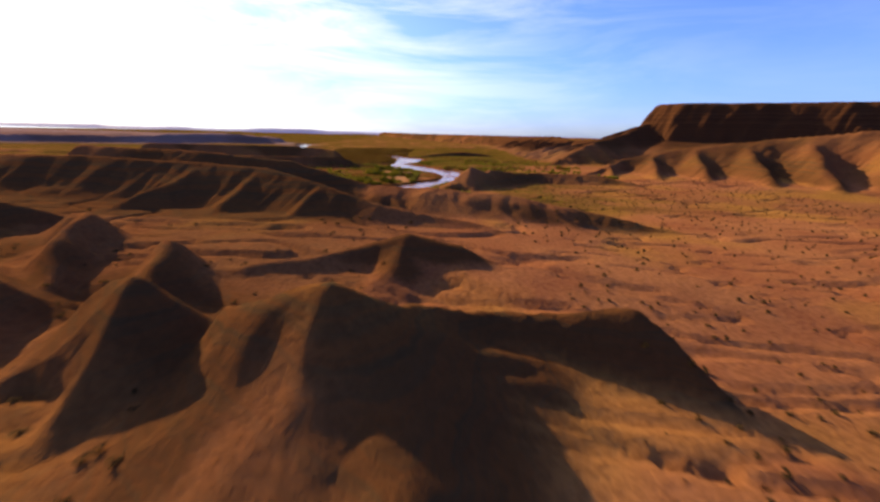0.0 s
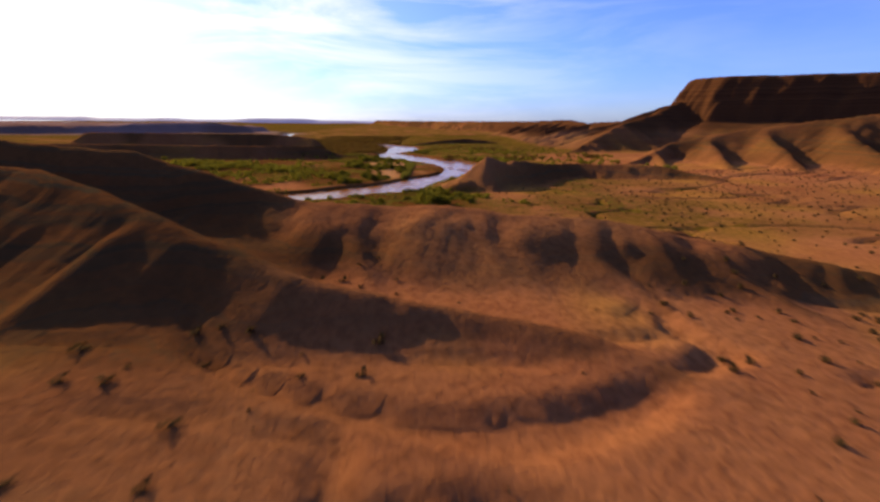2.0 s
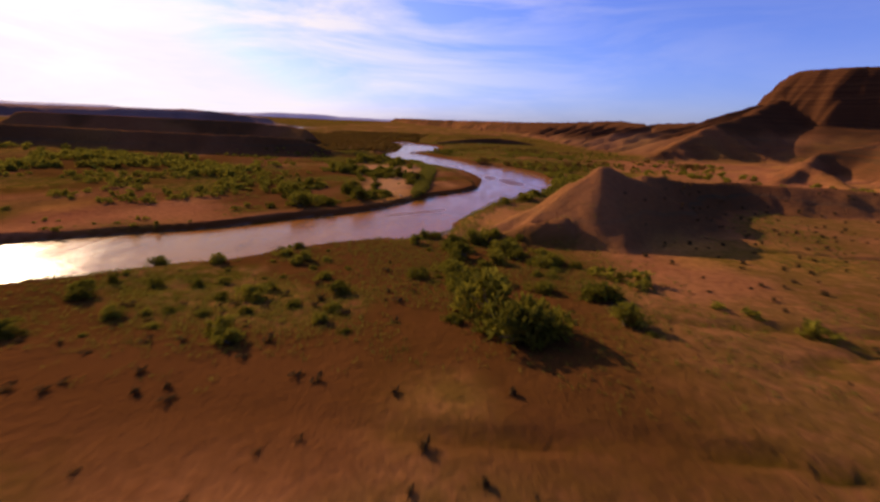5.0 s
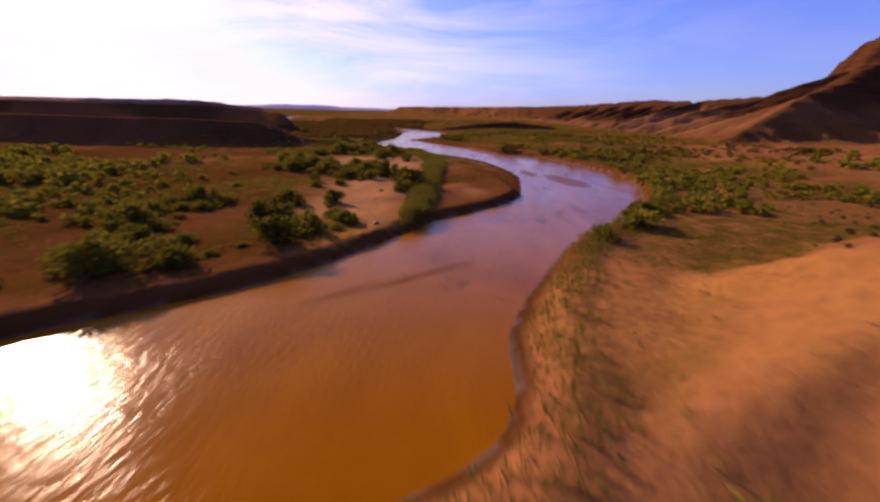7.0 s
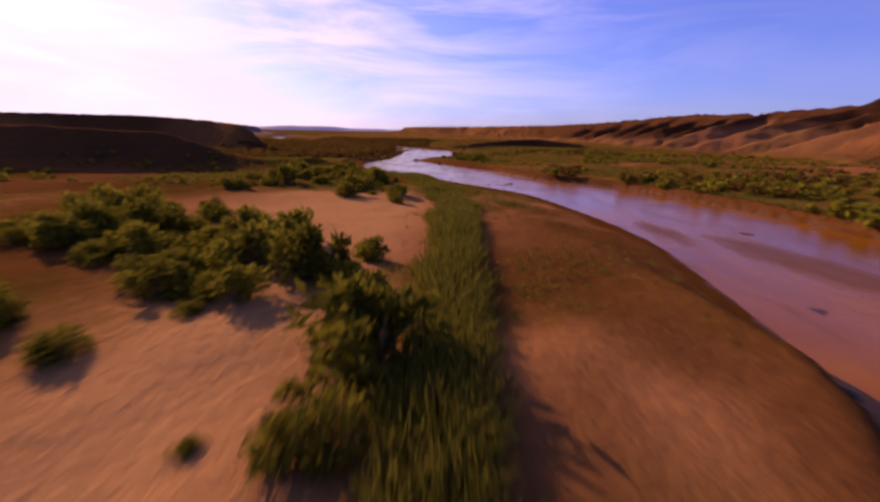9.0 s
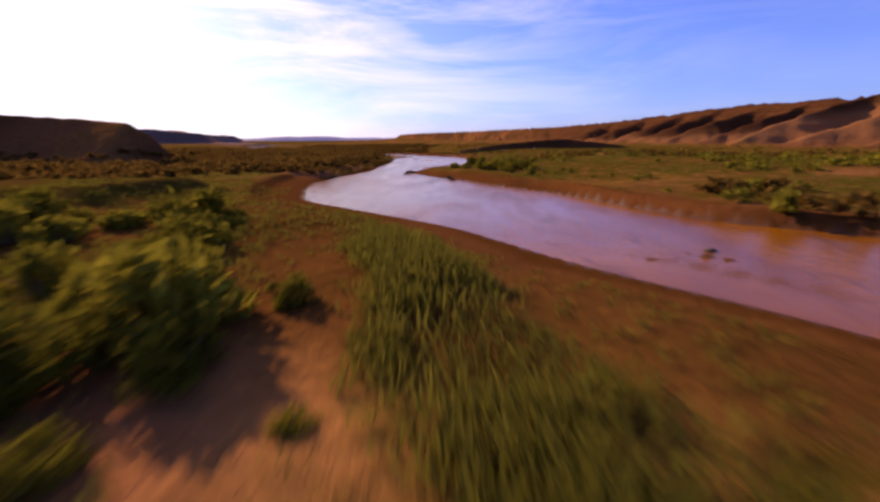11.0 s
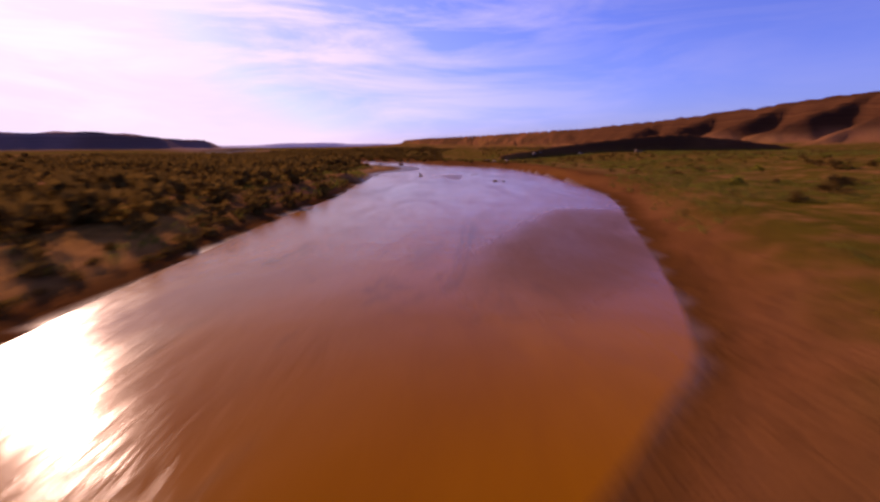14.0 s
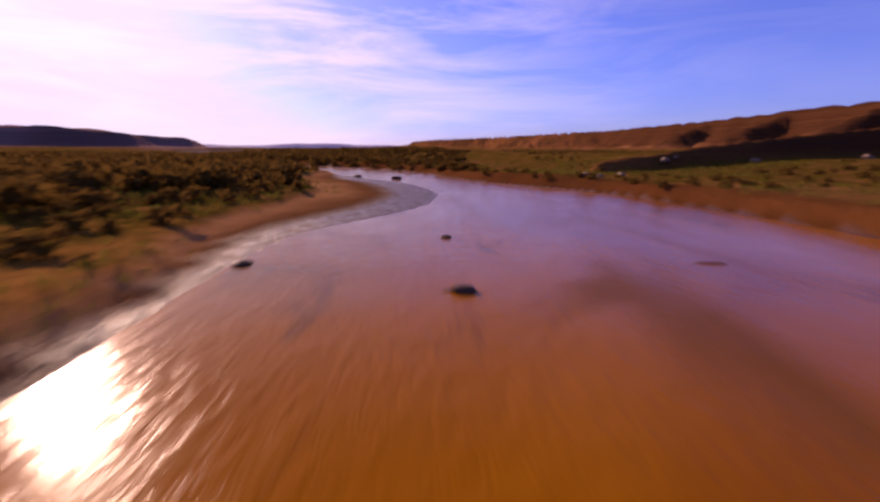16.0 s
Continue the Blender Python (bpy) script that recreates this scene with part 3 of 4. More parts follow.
    # plateau top made lighter by thinning the clay, so it looks sunlit
    clay = clay * (1 - 0.55 * ease(107, 113, y) * (1 - ease(124, 129, y)) * ease(8, 10, ground) * ease(-27, -18, x))
    wet = 1 - ease(0.08, 0.42, ground)
    wet = np.maximum(wet, (0.6 + 0.25 * ease(462, 474, y)) * right_side * ease(416, 428, y) * (1 - ease(2, 7, off + lump)))
    soaked = (1 - ease(0.05, 0.16, ground)) * np.maximum(spit, off < 0)
    muddy = ease(-0.5, 0.0, fbm(x, y, 15, 3, 171))
    wet = np.maximum(wet, 0.9 * right_side * ease(366, 376, y) * (1 - ease(418, 430, y)) * (1 - ease(1.5, 5, off + 2 * lump)))
    wet = np.maximum(wet, 0.8 * right_side * ease(228, 236, y) * (1 - ease(1.5, 4.5, off + 1.5 * lump)))
    wet = np.maximum(wet, 0.9 * shelf * (1 - ease(6, 8, off)))
    wet = np.maximum(wet, 0.75 * muddy * ~right_side * ease(205, 230, y) * (1 - ease(352, 366, y)) * (1 - np.clip(1.3 * beach, 0, 1)) * (1 - clay) * ease(-170, -120, x))
    wet = np.maximum(wet, 0.9 * muddy * right_side * ease(150, 165, y) * (1 - ease(202, 210, y)) * (1 - ease(0, 16, x)))
    # mud colour on the left cut bank's face, painting in its shade
    wet = np.maximum(wet, 0.85 * ~right_side * (off < cut_left) * ease(195, 210, y) * (1 - ease(268, 285, y)))
    meadow = np.exp(-(((x + 60) / 9) ** 2 + ((y - 386) / 13) ** 2))
    green = np.maximum(green, np.clip(1.8 * meadow, 0, 1) * ~right_side * ease(5, 7, off))
    green = np.maximum(green, 0.95 * ~right_side * ease(345, 352, y) * (1 - ease(400, 408, y)) * ease(4.5, 7, off + lump) * (1 - ease(24, 34, off)) * ease(-90, -80, x))
    green = np.maximum(green, 0.7 * right_side * ease(232, 245, y) * ease(1, 4, off) * (1 - ease(18, 40, off)) * np.maximum((1 - clay) * (1 - hill), 1 - ease(5, 11, off)))
    # past y 520 the dark rock reaches lower, painting that slope as shaded
    upper = ease(15, 22, ground + 5 * fbm(x, y, 40, 3, 175) + 9 * ease(520, 570, y))
    spurs = ease(75, 95, x) * ease(400, 440, y) * (1 - ease(1000, 1300, y))
    rock = np.maximum(rock, np.clip(1.8 * clay, 0, 1) * spurs * upper)
    clay = clay * (1 - 0.6 * spurs * (1 - upper))
    sand = np.maximum(sand, 0.30 * spurs * (1 - upper) * ease(4, 8, ground))
    green = np.maximum(green, 0.75 * ~right_side * ease(-19, -14, x + 0.4 * (y - 308)) * ease(285, 300, y) * (1 - ease(338, 348, y)) * ease(1.5, 4, off) * ease(-0.5, 0.1, fbm(x, y, 7, 3, 187)))
    rock = np.maximum(rock, right_side * ease(-24, -16, x) * (1 - ease(60, 100, x)) * 0.65 * ease(-9, -3, y - 544 - 0.22 * np.clip(x, -30, 90)) * (1 - ease(4, 10, y - 546 - 0.22 * x)))
    return ground, {"clay": clay, "green": green * (1 - sand * 0.8), "sand": sand, "rock": rock, "wet": wet, "soaked": soaked, "haze_mauve": haze_mauve}


def spread(lo, hi, first, last, step, growth):
    """Grid lines: even between lo and hi, ever wider out to first and last."""
    mid = np.arange(lo, hi + step, step)
    up, down, s = [mid[-1]], [mid[0]], step
    while up[-1] < last or down[-1] > first:
        s *= growth
        if up[-1] < last:
            up.append(up[-1] + s)
        if down[-1] > first:
            down.append(down[-1] - s)
    return np.concatenate([down[:0:-1], mid, up[1:]])


def grid_mesh(name, xs, ys, heights):
    nx, ny = len(xs), len(ys)
    gx, gy = np.meshgrid(xs, ys)
    mesh = bpy.data.meshes.new(name)
    co = np.stack([gx, gy, heights], -1).reshape(-1, 3).astype(np.float32)
    i = (np.arange(ny - 1)[:, None] * nx + np.arange(nx - 1)[None]).reshape(-1)
    quads = np.stack([i, i + 1, i + 1 + nx, i + nx], -1).astype(np.int32)
    mesh.vertices.add(len(co))
    mesh.vertices.foreach_set("co", co.reshape(-1))
    mesh.loops.add(quads.size)
    mesh.loops.foreach_set("vertex_index", quads.reshape(-1))
    mesh.polygons.add(len(quads))
    mesh.polygons.foreach_set("loop_start", np.arange(0, quads.size, 4, dtype=np.int32))
    mesh.update(calc_edges=True)
    mesh.shade_smooth()
    return mesh


def build_ground():
    xs = spread(-75, 45, -2600, 2600, 0.75, 1.018)
    ys = spread(-20, 560, -320, 4800, 0.8, 1.022)
    gx, gy = np.meshgrid(xs, ys)
    parts = [terrain(a, b) for a, b in zip(np.array_split(gx, 8), np.array_split(gy, 8))]
    heights = np.concatenate([p[0] for p in parts])
    mesh = grid_mesh("ground", xs, ys, heights)
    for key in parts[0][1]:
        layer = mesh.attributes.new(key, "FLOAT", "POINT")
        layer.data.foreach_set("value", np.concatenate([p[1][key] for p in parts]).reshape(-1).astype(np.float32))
    mesh.materials.append(GROUND)
    return tagged(new("ground", mesh), "rust red desert ground with clay hills, mesas and a sandy floodplain", "ground", kind="structure")


def build_water():
    xs = spread(-80, 45, -700, 700, 1.2, 1.14)
    ys = spread(205, 560, 60, 1100, 1.2, 1.14)
    gx, gy = np.meshgrid(xs, ys)
    shoal = np.zeros_like(gx)
    for bx, by, rx, ry, turn in SHOALS:
        c, sn = math.cos(radians(turn)), math.sin(radians(turn))
        u, v = ((gx - bx) * c + (gy - by) * sn) / rx, ((gy - by) * c - (gx - bx) * sn) / ry
        shoal = np.maximum(shoal, 1 - ease(0.55, 1.15, np.hypot(u, v) + 0.35 * fbm(gx, gy, 5, 3, 87)))
    mesh = grid_mesh("water", xs, ys, np.zeros_like(gx))
    mesh.attributes.new("drowned", "FLOAT", "POINT").data.foreach_set("value", shoal.reshape(-1).astype(np.float32))
    mesh.materials.append(WATER)
    return tagged(new("water", mesh), "shallow muddy brown river with a glossy rippled surface", "river", kind="structure")


ground = build_ground()
water = build_water()


def build_range():
    """Hills on the skyline, four and a half kilometres off, coloured blue for the haze."""
    xs = np.arange(-5200, 3000, 25.0)
    ys = np.arange(4500, 4760, 20.0)
    gx, gy = np.meshgrid(xs, ys)
    across = np.sin((gy - 4500) / 260 * math.pi)
    high = 14 + 62 * across * (0.45 + 0.55 * np.clip(fbm(gx, gy * 0.2, 900, 5, 121) + 0.4, 0, 1.2)) * (0.6 + 0.4 * ease(200, -1600, gx))
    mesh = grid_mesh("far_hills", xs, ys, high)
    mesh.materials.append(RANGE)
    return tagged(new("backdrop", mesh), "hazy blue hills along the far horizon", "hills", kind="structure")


build_range()


# ---- plants ----
def part(name, mesh, mat, parent=None, label=""):
    mesh.materials.append(mat)
    ob = new(name, mesh)
    ob.parent = parent
    return tagged(ob, label) if label else ob


def raw_mesh(name, co, faces):
    mesh = bpy.data.meshes.new(name)
    mesh.from_pydata([tuple(v) for v in co], [], [tuple(f) for f in faces])
    return mesh


def leaf_cloud(rng, count, lobes, long, wide, upright):
    """Corners of leaf sprays (count, 4, 3) scattered through rounded lobes (x, y, z, radius)."""
    pick = rng.integers(0, len(lobes), count)
    lobe = np.array(lobes)[pick]
    way = rng.normal(size=(count, 3))
    way /= np.linalg.norm(way, axis=1)[:, None]
    mid = lobe[:, :3] + way * (lobe[:, 3] * rng.uniform(0.45, 1.08, count))[:, None] * (1, 1, 0.9)
    mid[:, 2] = np.abs(mid[:, 2]) + 0.02
    axis = way * 0.7 + rng.normal(size=(count, 3)) * 0.5 + (0, 0, upright)
    axis /= np.linalg.norm(axis, axis=1)[:, None]
    side = np.cross(axis, rng.normal(size=(count, 3)))
    side /= np.linalg.norm(side, axis=1)[:, None]
    l, w = (long * rng.uniform(0.6, 1.4, count))[:, None], (wide * rng.uniform(0.6, 1.4, count))[:, None]
    return np.stack([mid - axis * l * 0.5, mid + side * w, mid + axis * l * 0.6, mid - side * w], 1)


def bush_lobes(rng, n, squat):
    out = []
    for i in range(n):
        a, r = rng.uniform(0, 6.283), rng.uniform(0.08, 0.62)
        size = rng.uniform(0.20, 0.38)
        out.append((r * math.cos(a), r * math.sin(a), rng.uniform(0.10, 0.78 - 0.40 * r) * squat, size))
    return out


def stem_mesh(rng, lobes):
    co, faces = [], []
    for x, y, z, r in lobes:
        for _ in range(2):
            tip = np.array([x, y, z]) + rng.normal(size=3) * r * 0.4
            foot = np.array([rng.normal() * 0.05, rng.normal() * 0.05, -0.06])
            knee = foot * 0.5 + tip * 0.5 + (0, 0, 0.06)
            k = len(co)
            for p, w in ((foot, 0.022), (knee, 0.014), (tip, 0.004)):
                co += [p + (w, 0, 0), p + (-w * 0.5, w * 0.87, 0), p + (-w * 0.5, -w * 0.87, 0)]
            for lev in (0, 3):
                for i in range(3):
                    j = (i + 1) % 3
                    faces.append((k + lev + i, k + lev + j, k + lev + 3 + j, k + lev + 3 + i))
    return raw_mesh("stems", co, faces)


def quads_mesh(name, quads):
    n = len(quads)
    mesh = bpy.data.meshes.new(name)
    mesh.vertices.add(n * 4)
    mesh.vertices.foreach_set("co", quads.reshape(-1).astype(np.float32))
    mesh.loops.add(n * 4)
    mesh.loops.foreach_set("vertex_index", np.arange(n * 4, dtype=np.int32))
    mesh.polygons.add(n)
    mesh.polygons.foreach_set("loop_start", np.arange(0, n * 4, 4, dtype=np.int32))
    mesh.update(calc_edges=True)
    return mesh


def make_bush(seed, leaves, mat, kind, label, category, group, squat=1.0, lobes=9):
    rng = np.random.default_rng(seed)
    shape = bush_lobes(rng, lobes, squat)
    bush = tagged(new(kind), label, category, group)
    part("woody_base", stem_mesh(rng, shape), BARK, bush, "thin grey-brown woody stems")
    part("foliage", quads_mesh("foliage", leaf_cloud(rng, leaves, shape, 0.145, 0.034, 0.5)), mat, bush)
    return bush


def scatter(rng, x0, x1, y0, y1, gap):
    """Jittered places about gap metres apart."""
    gx, gy = np.meshgrid(np.arange(x0, x1, gap), np.arange(y0, y1, gap))
    return (gx + rng.uniform(-0.48, 0.48, gx.shape) * gap).ravel(), (gy + rng.uniform(-0.48, 0.48, gy.shape) * gap).ravel()


def thickness(x, y):
    """How thickly bushes grow at a place: 0 to 1."""
    clump = fbm(x, y, 13, 3, 131)
    shy, _, _ = to_line(x, y, LEFT_BANK)
    south = ease(-4, 4, y - np.minimum(165 + 0.65 * (x + 54), 172)) * (1 - 0.9 * np.exp(-((y - 199 + 1.2 * (x + 3)) / 1.8) ** 2)) * (1 - ease(206, 214, y)) * ease(-120, -70, x) * (1 - ease(0, 10, x)) * np.maximum(0.5 * ease(-0.25, 0.15, clump), 0.9 * np.exp(-((x + 6) / 5) ** 2 - ((y - 189) / 6) ** 2))
    foot = 1.6 * np.exp(-((y - 203.6 + 1.2 * (x + 3)) / 2.2) ** 2) * ease(-7, -3, x) * (1 - ease(16, 24, x))
    strip = np.interp(y, (238, 250, 285, 308, 321, 340, 362), (-17.0, -17.6, -17.9, -18.5, -21.5, -27.0, -36.0))
    open_sand = np.interp(y, (240, 259, 295, 312), (-21.0, -24.0, -28.5, -27.0))
    bend = (1 - 0.85 * np.exp(-((x - open_sand) / 2.8) ** 4)) * (x < strip - 1.8) * (1 - 0.85 * ease(298, 303, y) * (1 - ease(312, 317, y))) * ease(217, 225, y) * (1 - 0.5 * (1 - ease(230, 238, y))) * (1 - ease(322, 336, y)) * (x < -13) * ease(-190, -120, x) * ease(-0.12, 0.22, clump - 0.30 * ease(284, 300, y) - 0.12 * (1 - ease(230, 240, y))) * ease(3, 7, shy) * (1 - ease(296, 304, y) * ease(-26, -21, x + 0.52 * (y - 311))) * (1 - 0.85 * np.exp(-((x + 17) / 5) ** 2)) * (1 - 0.6 * np.exp(-((x + 30) / 6) ** 2) * ease(285, 300, y))
    outer = ease(250, 262, y) * (1 - ease(345, 360, y)) * (x > 4) * (1 - ease(42, 100, x) * 0.8) * ease(-0.2, 0.2, clump)
    track = ease(313, 320, y) * (1 - ease(346, 352, y)) * (x < -29 - 0.30 * (y - 318)) * ease(-110, -80, x) * 0.85 * ease(-0.4, 0.1, clump)
    west = ease(366, 376, y) * (1 - ease(640, 800, y)) * (x < -46) * ease(-200, -110, x) * ease(-0.6, -0.25, clump) * ease(0.5, 1.3, shy - np.interp(y, (470, 484, 490, 500, 508, 520, 536, 548), (0.0, 0.7, 1.7, 5.5, 9.0, 12.0, 9.0, 0.0))) * (1 - ease(400, 392, y) * ease(-76, -68, x)) * (1 - np.exp(-((x + 79) / 12) ** 4 - ((y - 415) / 5) ** 2)) * (1 - np.exp(-((x + 57) / 4) ** 2 - ((y - 396) / 3) ** 2))
    bank, _, _ = to_line(x, y, RIGHT_BANK)
    dry = ~inside(x, y, RIVER)
    east = ease(336, 346, y) * (1 - ease(640, 800, y)) * (x > -30) * (1 - ease(70, 110, x)) * ease(-0.25, 0.15, clump) * ease(0, 3, bank - 2 - 5 * ease(368, 384, y) * (1 - ease(470, 500, y))) * 0.6 * dry * (1 - ease(534, 540, y) * (1 - ease(600, 640, y)) * ease(-26, -20, x))
    row = 1.2 * np.exp(-((bank - 2.8) / 2.0) ** 2) * dry * (x > 0) * ease(243, 250, y) * (1 - ease(372, 380, y)) * ease(-0.5, -0.1, clump)
    bend_row = 0.8 * np.exp(-((bank - 4.0) / 3.5) ** 2) * dry * (x > -60) * ease(508, 516, y) * (1 - ease(560, 580, y))
    return np.clip(south + foot + bend + outer + track + west + east + row + bend_row, 0, 1)


def plant():
    rng = np.random.default_rng(11)
    looks = ["olive green tamarisk bush with feathery sprays on river sand", "bushy green willow shrub on the sandy floodplain", "low spreading green bush beside the river"]
    bushes = [make_bush(100 + i, 1050, TAMARISK, "riverside_bush", looks[i % 3], "bush", "riverside bushes", (1.0, 0.85, 0.65)[i % 3], (14, 12, 15)[i % 3]) for i in range(6)]
    dry_bushes = [make_bush(200 + i, 900, SCRUB, "dry_bush", "dull brown-olive scrub bush on the river bank", "bush", "dry bank bushes", 0.75, 10) for i in range(4)]
    for n, b in enumerate(dry_bushes):
        b.matrix_basis = pose(-54.5 - 3 * n, 430 + 21 * n, 1.0, 0, 0, 50 * n) @ Matrix.Diagonal((1.4, 1.3, 1.1, 1))
    x, y = scatter(rng, -200, 110, 150, 800, 2.6)
    keep = rng.uniform(0, 1, x.shape) < thickness(x, y)
    x, y = x[keep], y[keep]
    named = np.array([(-32.6, 311.6), (-30.0, 313.2), (-26.0, 308.8), (-34.5, 319.5), (-31.6, 321.6), (-27.3, 318), (-26, 313), (-41, 325), (-46, 323.5), (-31.3, 327.2), (-33.6, 330), (-30.2, 332.5), (-27.2, 325.4), (-24.5, 245.5), (-27, 243.5), (-32, 246), (-29, 256), (-31, 262),
                      (-29.5, 236.5), (-28, 239.5), (-9, 192), (-4.5, 194), (-12, 188), (-8, 184.5), (3, 194), (2.6, 242.5), (11.6, 255.5), (-16.4, 436), (-12, 431.5), (-20.9, 240.4),
                      (-34, 245), (-33, 248.8), (-34.6, 254), (-26.9, 248.4), (-35.3, 266), (-32, 269), (-29.6, 273), (-43, 253), (-47, 264), (-44, 291), (-22.8, 256), (-24.4, 265), (-36.5, 249.5), (-37, 271)])
    x, y = np.concatenate([named[:, 0], x]), np.concatenate([named[:, 1], y])
    edge = LEFT_BANK[(LEFT_BANK[:, 1] > 403) & (LEFT_BANK[:, 1] < 484)]
    ey = np.arange(404, 482, 1.35)
    x, y = np.concatenate([x, np.interp(ey, edge[:, 1], edge[:, 0]) - rng.uniform(0.9, 2.3, ey.shape)]), np.concatenate([y, ey])
    z, cover = terrain(x, y)
    size = rng.uniform(0.9, 2.0, x.shape) * (1 + 0.5 * (fbm(x, y, 40, 2, 141) > 0))
    size = np.where((x > -30) & (y > 370), size * 0.65, size)
    size = np.where((x > -62) & (y > 474), size * 0.55, size)
    size = np.where(y < 214, size * np.where(x < -12, 0.55, 0.8), np.where((y < 350) & (x < -10), size * np.where(y > 312, 0.68, 1.05), size))
    size = np.where((y > 402) & (x < -44) & (to_line(x, y, LEFT_BANK)[0] < 5), size * 0.6, size)
    size[len(size) - len(ey):] *= 0.6
    size[:len(named)] = np.repeat((1.08, 0.8), (13, len(named) - 13)) * np.array((1.75, 0.9, 1.3, 1.9, 2.2, 1.5, 1.2, 1.6, 2.0, 1.7, 2.0, 1.3, 0.8, 2.3, 2.1, 1.9, 1.8, 1.0, 1.9, 1.9, 2.2, 1.7, 1.6, 1.5, 2.0, 1.5, 1.9, 1.4, 1.3, 1.1, 2.2, 2.4, 2.0, 2.0, 2.2, 2.2, 1.4, 2.0, 2.0, 1.9, 0.7, 0.7, 2.2, 2.0))
    dry = (z > np.where((x < -44) & (y > 380), 0.10, 0.75)) & (z < 4.6)
    x, y, z, size = x[dry], y[dry], z[dry], size[dry]
    dull = ((x < -46) & (y > 352)) | (y > 495) | ((x > -30) & (y > 425) & (np.arange(len(x)) % 3 > 0)) | ((x > -2) & (y > 325) & (y < 372) & (np.arange(len(x)) % 2 == 0))
    order = np.argsort(np.abs(x + 2 + 0.085 * y) + np.where(np.arange(len(x)) < len(named), -100, 0))
    green_near, dull_near = [i for i in order if not dull[i]][:296], [i for i in order if dull[i]][:230]
    near = green_near + dull_near
    far = np.setdiff1d(order, near)
    for n, i in enumerate(near):
        s, tall = size[i], rng.uniform(0.9, 1.0) if i < 3 else rng.uniform(0.75, 1.1)
        m = pose(x[i], y[i], z[i] - 0.05, 0, 0, rng.uniform(0, 360)) @ Matrix.Diagonal((s, s * rng.uniform(0.8, 1.2), s * tall, 1))
        if n < len(bushes):
            bushes[n].matrix_basis = m
        else:
            copy_thing(dry_bushes[n % 4] if dull[i] else bushes[n % len(bushes)], m)
    # the thickets farther off, one mesh
    packs = [leaf_cloud(rng, 70, bush_lobes(rng, 7, 0.85), 0.34, 0.10, 0.4) for _ in range(5)]
    green, brown = [], []
    for i in far:
        q = packs[i % 5] * size[i]
        a = rng.uniform(0, 6.283)
        c, sn = math.cos(a), math.sin(a)
        turned = np.stack([q[..., 0] * c - q[..., 1] * sn, q[..., 0] * sn + q[..., 1] * c, q[..., 2] * 0.9], -1)
        (brown if dull[i] else green).append(turned + (x[i], y[i], z[i] - 0.05))
    tagged(part("thicket", quads_mesh("thicket", np.concatenate(green)), TAMARISK), "dense olive green riverside thicket on the floodplain", "thicket", kind="stuff")
    tagged(part("scrub", quads_mesh("scrub", np.concatenate(brown)), SCRUB), "dull brown-olive scrub along the river terrace", "scrub", kind="stuff")


def plant_sage():
    rng = np.random.default_rng(23)
    sages = [make_bush(300 + i, 220, SAGE, "sagebrush", "small grey-brown sagebrush on red desert soil", "bush", "desert sagebrush", 0.8, 6) for i in range(3)]
    x, y = scatter(rng, -90, 170, 8, 258, 3.0)
    hold = rng.uniform(0, 1, x.shape) < 0.26 + 0.5 * ease(0.0, 0.4, fbm(x, y, 20, 3, 151)) + 0.25 * ease(140, 165, y)
    x, y = x[hold], y[hold]
    z, cover = terrain(x, y)
    ok = (z > 1.6) & (z < 9.5)
    x, y, z = x[ok], y[ok], z[ok]
    order = np.argsort(np.abs(x - 6))
    small = rng.uniform(0.25, 0.72, x.shape)
    for n, i in enumerate(order[:240]):
        m = pose(x[i], y[i], z[i] - 0.03, 0, 0, rng.uniform(0, 360)) @ Matrix.Diagonal((small[i], small[i], small[i] * 0.9, 1))
        if n < 3:
            sages[n].matrix_basis = m
        else:
            copy_thing(sages[n % 3], m)
    packs = [leaf_cloud(rng, 26, bush_lobes(rng, 4, 0.8), 0.5, 0.16, 0.3) for _ in range(4)]
    out = [packs[i % 4] * small[i] + (x[i], y[i], z[i] - 0.03) for i in order[240:]]
    tagged(part("desert_scrub", quads_mesh("desert_scrub", np.concatenate(out)), SAGE), "scattered dry scrub on the red desert plain", "scrub", kind="stuff")


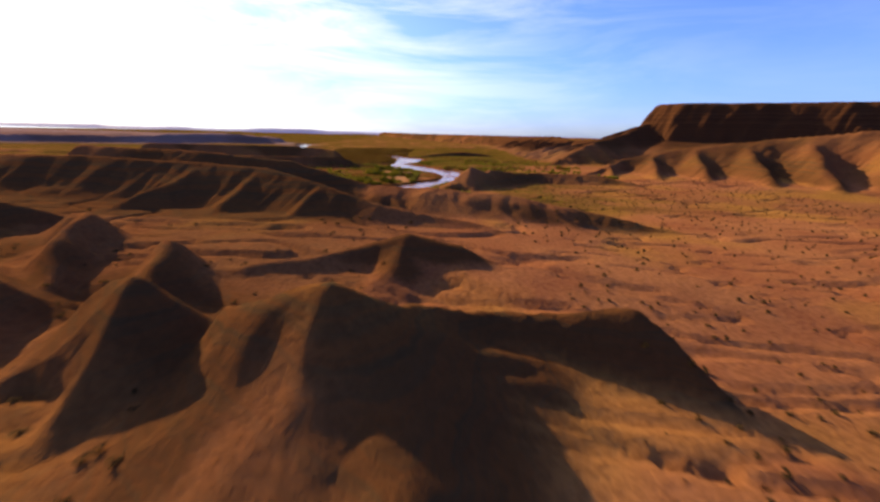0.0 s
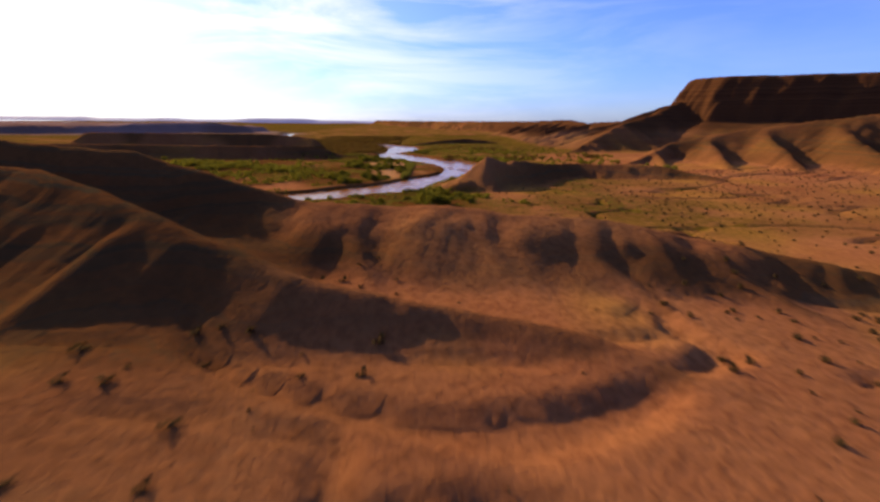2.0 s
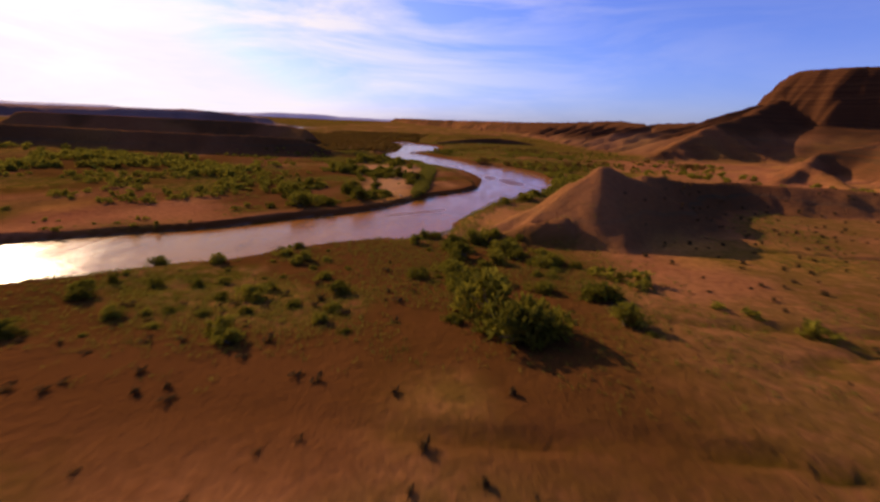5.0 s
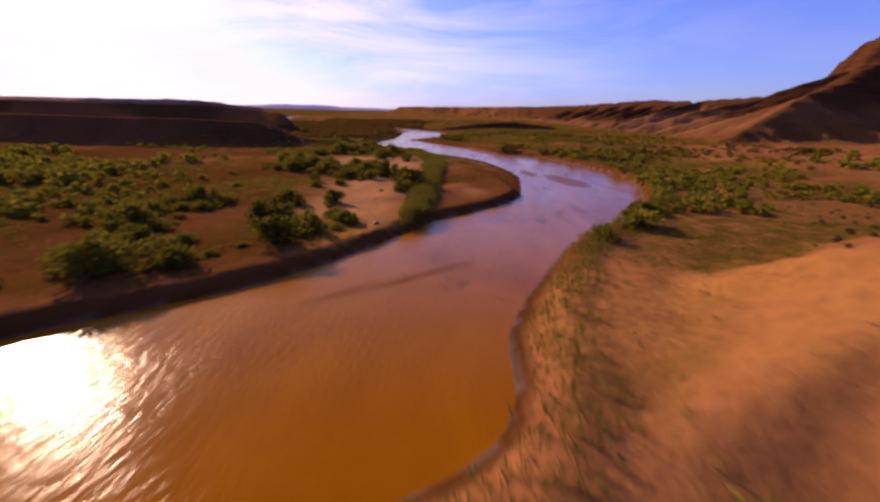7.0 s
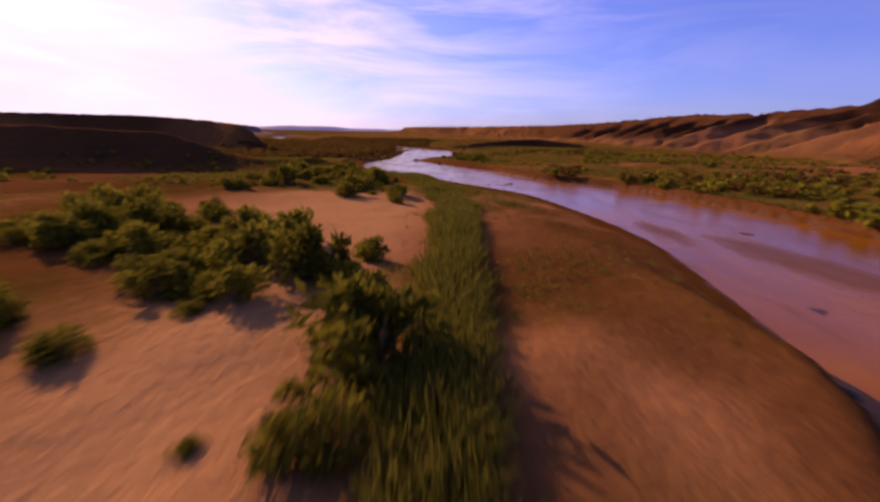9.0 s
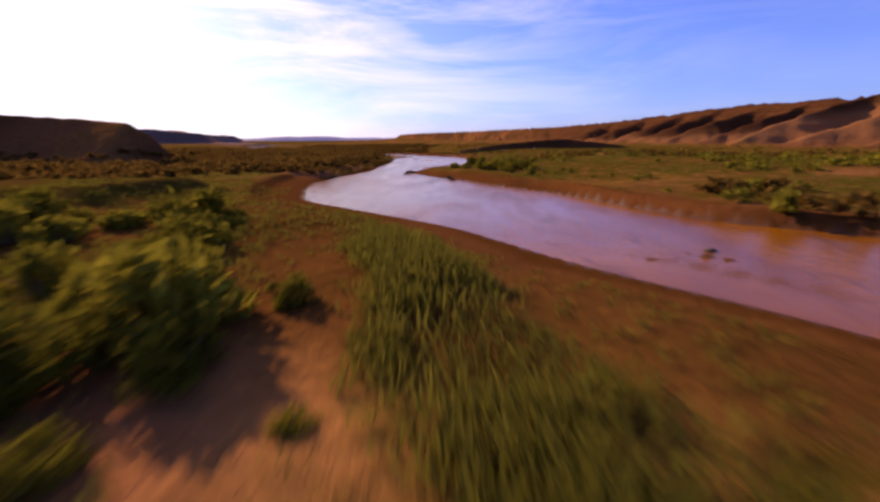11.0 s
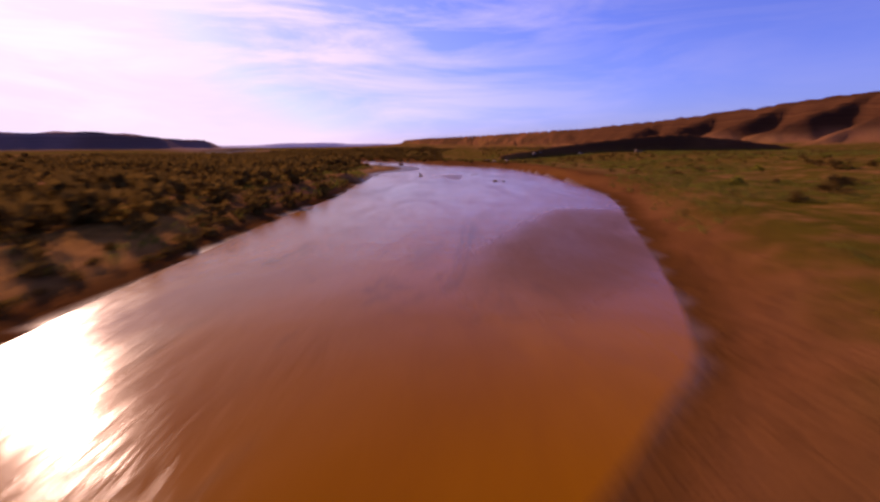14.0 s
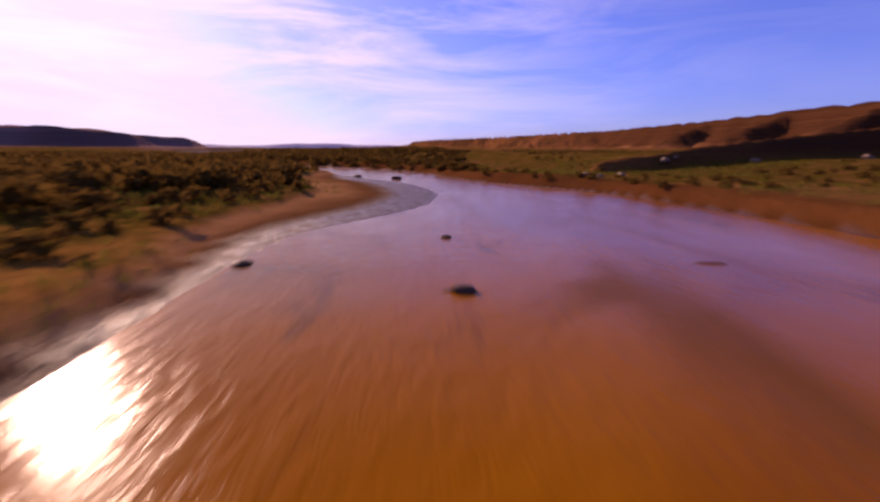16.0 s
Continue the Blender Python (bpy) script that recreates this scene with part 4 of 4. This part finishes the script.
def plant_grass():
    rng = np.random.default_rng(31)
    x, y = scatter(rng, -72, 62, 165, 560, 0.60)
    rx, ry = scatter(rng, -42, -8, 238, 366, 0.34)
    thick = (bank_strip(rx, ry) > 0.35) & ((fbm(rx, ry, 5, 3, 169) > 0.04) | (ry < 300))
    x, y = np.concatenate([x, rx[thick]]), np.concatenate([y, ry[thick]])
    strip = 1.3 * bank_strip(x, y)
    _, cover = terrain(x, y)
    bank, _, _ = to_line(x, y, RIGHT_BANK)
    fringe = np.exp(-((bank - 2.6) / 2.4) ** 2) * ~inside(x, y, RIVER) * ease(205, 212, y) * (1 - ease(330, 350, y))
    west, _, _ = to_line(x, y, LEFT_BANK)
    fringe = np.maximum(fringe, np.exp(-((west - 1.4) / 1.3) ** 2) * ~inside(x, y, RIVER) * (x < -40) * ease(398, 406, y) * (1 - ease(486, 496, y)))
    strip = np.maximum(strip, 0.8 * fringe)
    meadow = 0.8 * ease(314, 320, y) * (1 - ease(346, 352, y)) * (x < -28 - 0.30 * (y - 318)) * ease(-0.3, 0.1, fbm(x, y, 11, 3, 167))
    strip = np.maximum(strip, 0.6 * meadow)
    south = 0.9 * ease(-4, 3, y - np.minimum(164 + 0.65 * (x + 54), 171)) * (1 - ease(206, 212, y)) * ease(-60, -45, x) * (1 - ease(4, 14, x)) * ease(-0.2, 0.2, fbm(x, y, 9, 3, 165))
    chance = np.maximum(np.maximum(strip, south), 0.5 * cover["green"] * ease(0.0, 0.3, fbm(x, y, 9, 3, 161) + 0.1) * (1 - ease(45, 70, x)))
    keep = rng.uniform(0, 1, x.shape) < chance
    x, y, strip = x[keep], y[keep], strip[keep]
    z, _ = terrain(x, y)
    dry = z > 0.3
    x, y, z, strip = x[dry], y[dry], z[dry], strip[dry]
    foot = np.repeat(np.stack([x, y, z - 0.03], 1), 7, axis=0)
    tall = np.repeat(0.30 + np.where(y < 300, 0.75, 0.5) * np.where(x < -40, 0.3, 1.0) * strip, 7) * rng.uniform(0.6, 1.3, len(foot))
    foot[:, :2] += rng.normal(size=(len(foot), 2)) * 0.22
    lean = rng.normal(size=(len(foot), 2)) * 0.35
    a = rng.uniform(0, 6.283, len(foot))
    side = np.stack([np.cos(a), np.sin(a), np.zeros_like(a)], 1) * 0.036
    tip = foot + np.stack([lean[:, 0] * tall, lean[:, 1] * tall, tall], 1)
    mid = foot * 0.45 + tip * 0.55 + (0, 0, 0.03)
    quads = np.stack([foot, mid + side, tip, mid - side], 1)
    tagged(part("grass", quads_mesh("grass", quads), GRASS), "yellow-green grass and reeds on the river bank", "grass", kind="stuff")


plant()
plant_sage()
plant_grass()


# ---- things in the river ----
def lump_mesh(name, seed, squash):
    bm = bmesh.new()
    bmesh.ops.create_icosphere(bm, subdivisions=3, radius=1.0)
    for v in bm.verts:
        p = v.co.copy()
        v.co *= 1 + 0.28 * noise.noise(p * 1.3 + Vector((seed, 0, 0))) + 0.10 * noise.noise(p * 3.5 + Vector((0, seed, 0)))
        v.co.z *= squash
    mesh = bpy.data.meshes.new(name)
    bm.to_mesh(mesh)
    bm.free()
    mesh.shade_smooth()
    return mesh


def river_rocks():
    rows = [(-43.0, 489.6, 0.30, 0.17), (-44.1, 497.4, 0.22, 0.10), (-51.0, 491.8, 0.28, 0.12), (-31.3, 478.4, 0.45, 0.12), (-30.2, 477.8, 0.25, 0.10), (-53.9, 537.4, 0.6, 0.35),
            (-8.0, 345.5, 0.4, 0.14), (-60.5, 541.0, 0.6, 0.3), (-2.0, 271.6, 0.4, 0.2)]
    for k, (x, y, r, h) in enumerate(rows):
        rock = part("river_rock", lump_mesh("river_rock", 3.7 * k, h / r), STONE)
        rock.matrix_basis = pose(x, y, h * 0.25, 0, 0, 37 * k) @ Matrix.Diagonal((r * 1.3, r * 0.9, r, 1))
        tagged(rock, "dark wet rounded rock lying in shallow water", "rock", "river rocks")


def drift_pile(x, y, z, length, seed):
    """A heap of washed-up branches: each branch a part of its own."""
    rng = np.random.default_rng(seed)
    heap = tagged(new("driftwood_pile"), "dark tangled heap of driftwood washed against the mud bank", "driftwood", "driftwood heaps")
    heap.matrix_basis = pose(x, y, z)
    core = part("silt_core", lump_mesh("silt_core", seed * 1.7, 0.42), WOOD, heap, "packed dark twigs and silt")
    core.matrix_basis = pose(0, 0, 0.03) @ Matrix.Diagonal((length * 0.46, length * 0.30, length * 0.30, 1))
    for i in range(40):
        a, l = rng.uniform(0, 3.14), length * rng.uniform(0.2, 0.5)
        mid = np.array([np.clip(rng.normal(), -1.5, 1.5) * length * 0.24, np.clip(rng.normal(), -1.5, 1.5) * length * 0.16, 0.08 + abs(rng.normal()) * 0.16 * min(1, length / 2)])
        way = np.array([math.cos(a), math.sin(a) * 0.7, rng.normal() * 0.18])
        co, faces = [], []
        for u, w in ((-0.5, 0.05), (-0.1, 0.06), (0.25, 0.04), (0.5, 0.012)):
            p = mid + way * l * u + rng.normal(size=3) * 0.04
            co += [p + (0, w, 0), p + (0, -w * 0.5, w * 0.87), p + (0, -w * 0.5, -w * 0.87)]
        for lev in (0, 3, 6):
            for k in range(3):
                j = (k + 1) % 3
                faces.append((lev + k, lev + j, lev + 3 + j, lev + 3 + k))
        faces += [(2, 1, 0), (9, 10, 11)]
        part("branch", raw_mesh("branch", co, faces), WOOD, heap)


river_rocks()


def pale_boulders():
    """Weathered blocks fallen from the terrace on the bend."""
    rng = np.random.default_rng(47)
    rows = [(-30.5, 527.5, 0.62), (-28.6, 529.0, 0.40), (-25.0, 532.5, 0.45), (-17.0, 540.0, 0.55), (-15.2, 540.8, 0.30), (-4.0, 542.0, 0.60), (12.0, 544.0, 0.62), (14.0, 545.6, 0.35), (-21.4, 245.3, 0.34)]
    z, _ = terrain(np.array([r[0] for r in rows]), np.array([r[1] for r in rows]))
    for k, (x, y, r) in enumerate(rows):
        rock = part("pale_boulder", lump_mesh("pale_boulder", 2.3 * k + 40, 0.7), SANDSTONE)
        rock.matrix_basis = pose(x, y, z[k] + 0.25 * r, 0, 0, rng.uniform(0, 360)) @ Matrix.Diagonal((r * rng.uniform(0.9, 1.4), r, r * rng.uniform(0.8, 1.1), 1))
        tagged(rock, "pale weathered sandstone boulder resting on the river bank", "boulder", "pale boulders")


pale_boulders()
drift_pile(-35.9, 414.6, 0.15, 2.4, 5)
drift_pile(-31.0, 413.8, 0.5, 1.8, 6)
drift_pile(-36.4, 411.0, -0.02, 1.0, 7)
drift_pile(-26.6, 400.4, 0.10, 1.2, 8)
drift_pile(-26.0, 396.8, 0.02, 1.4, 9)
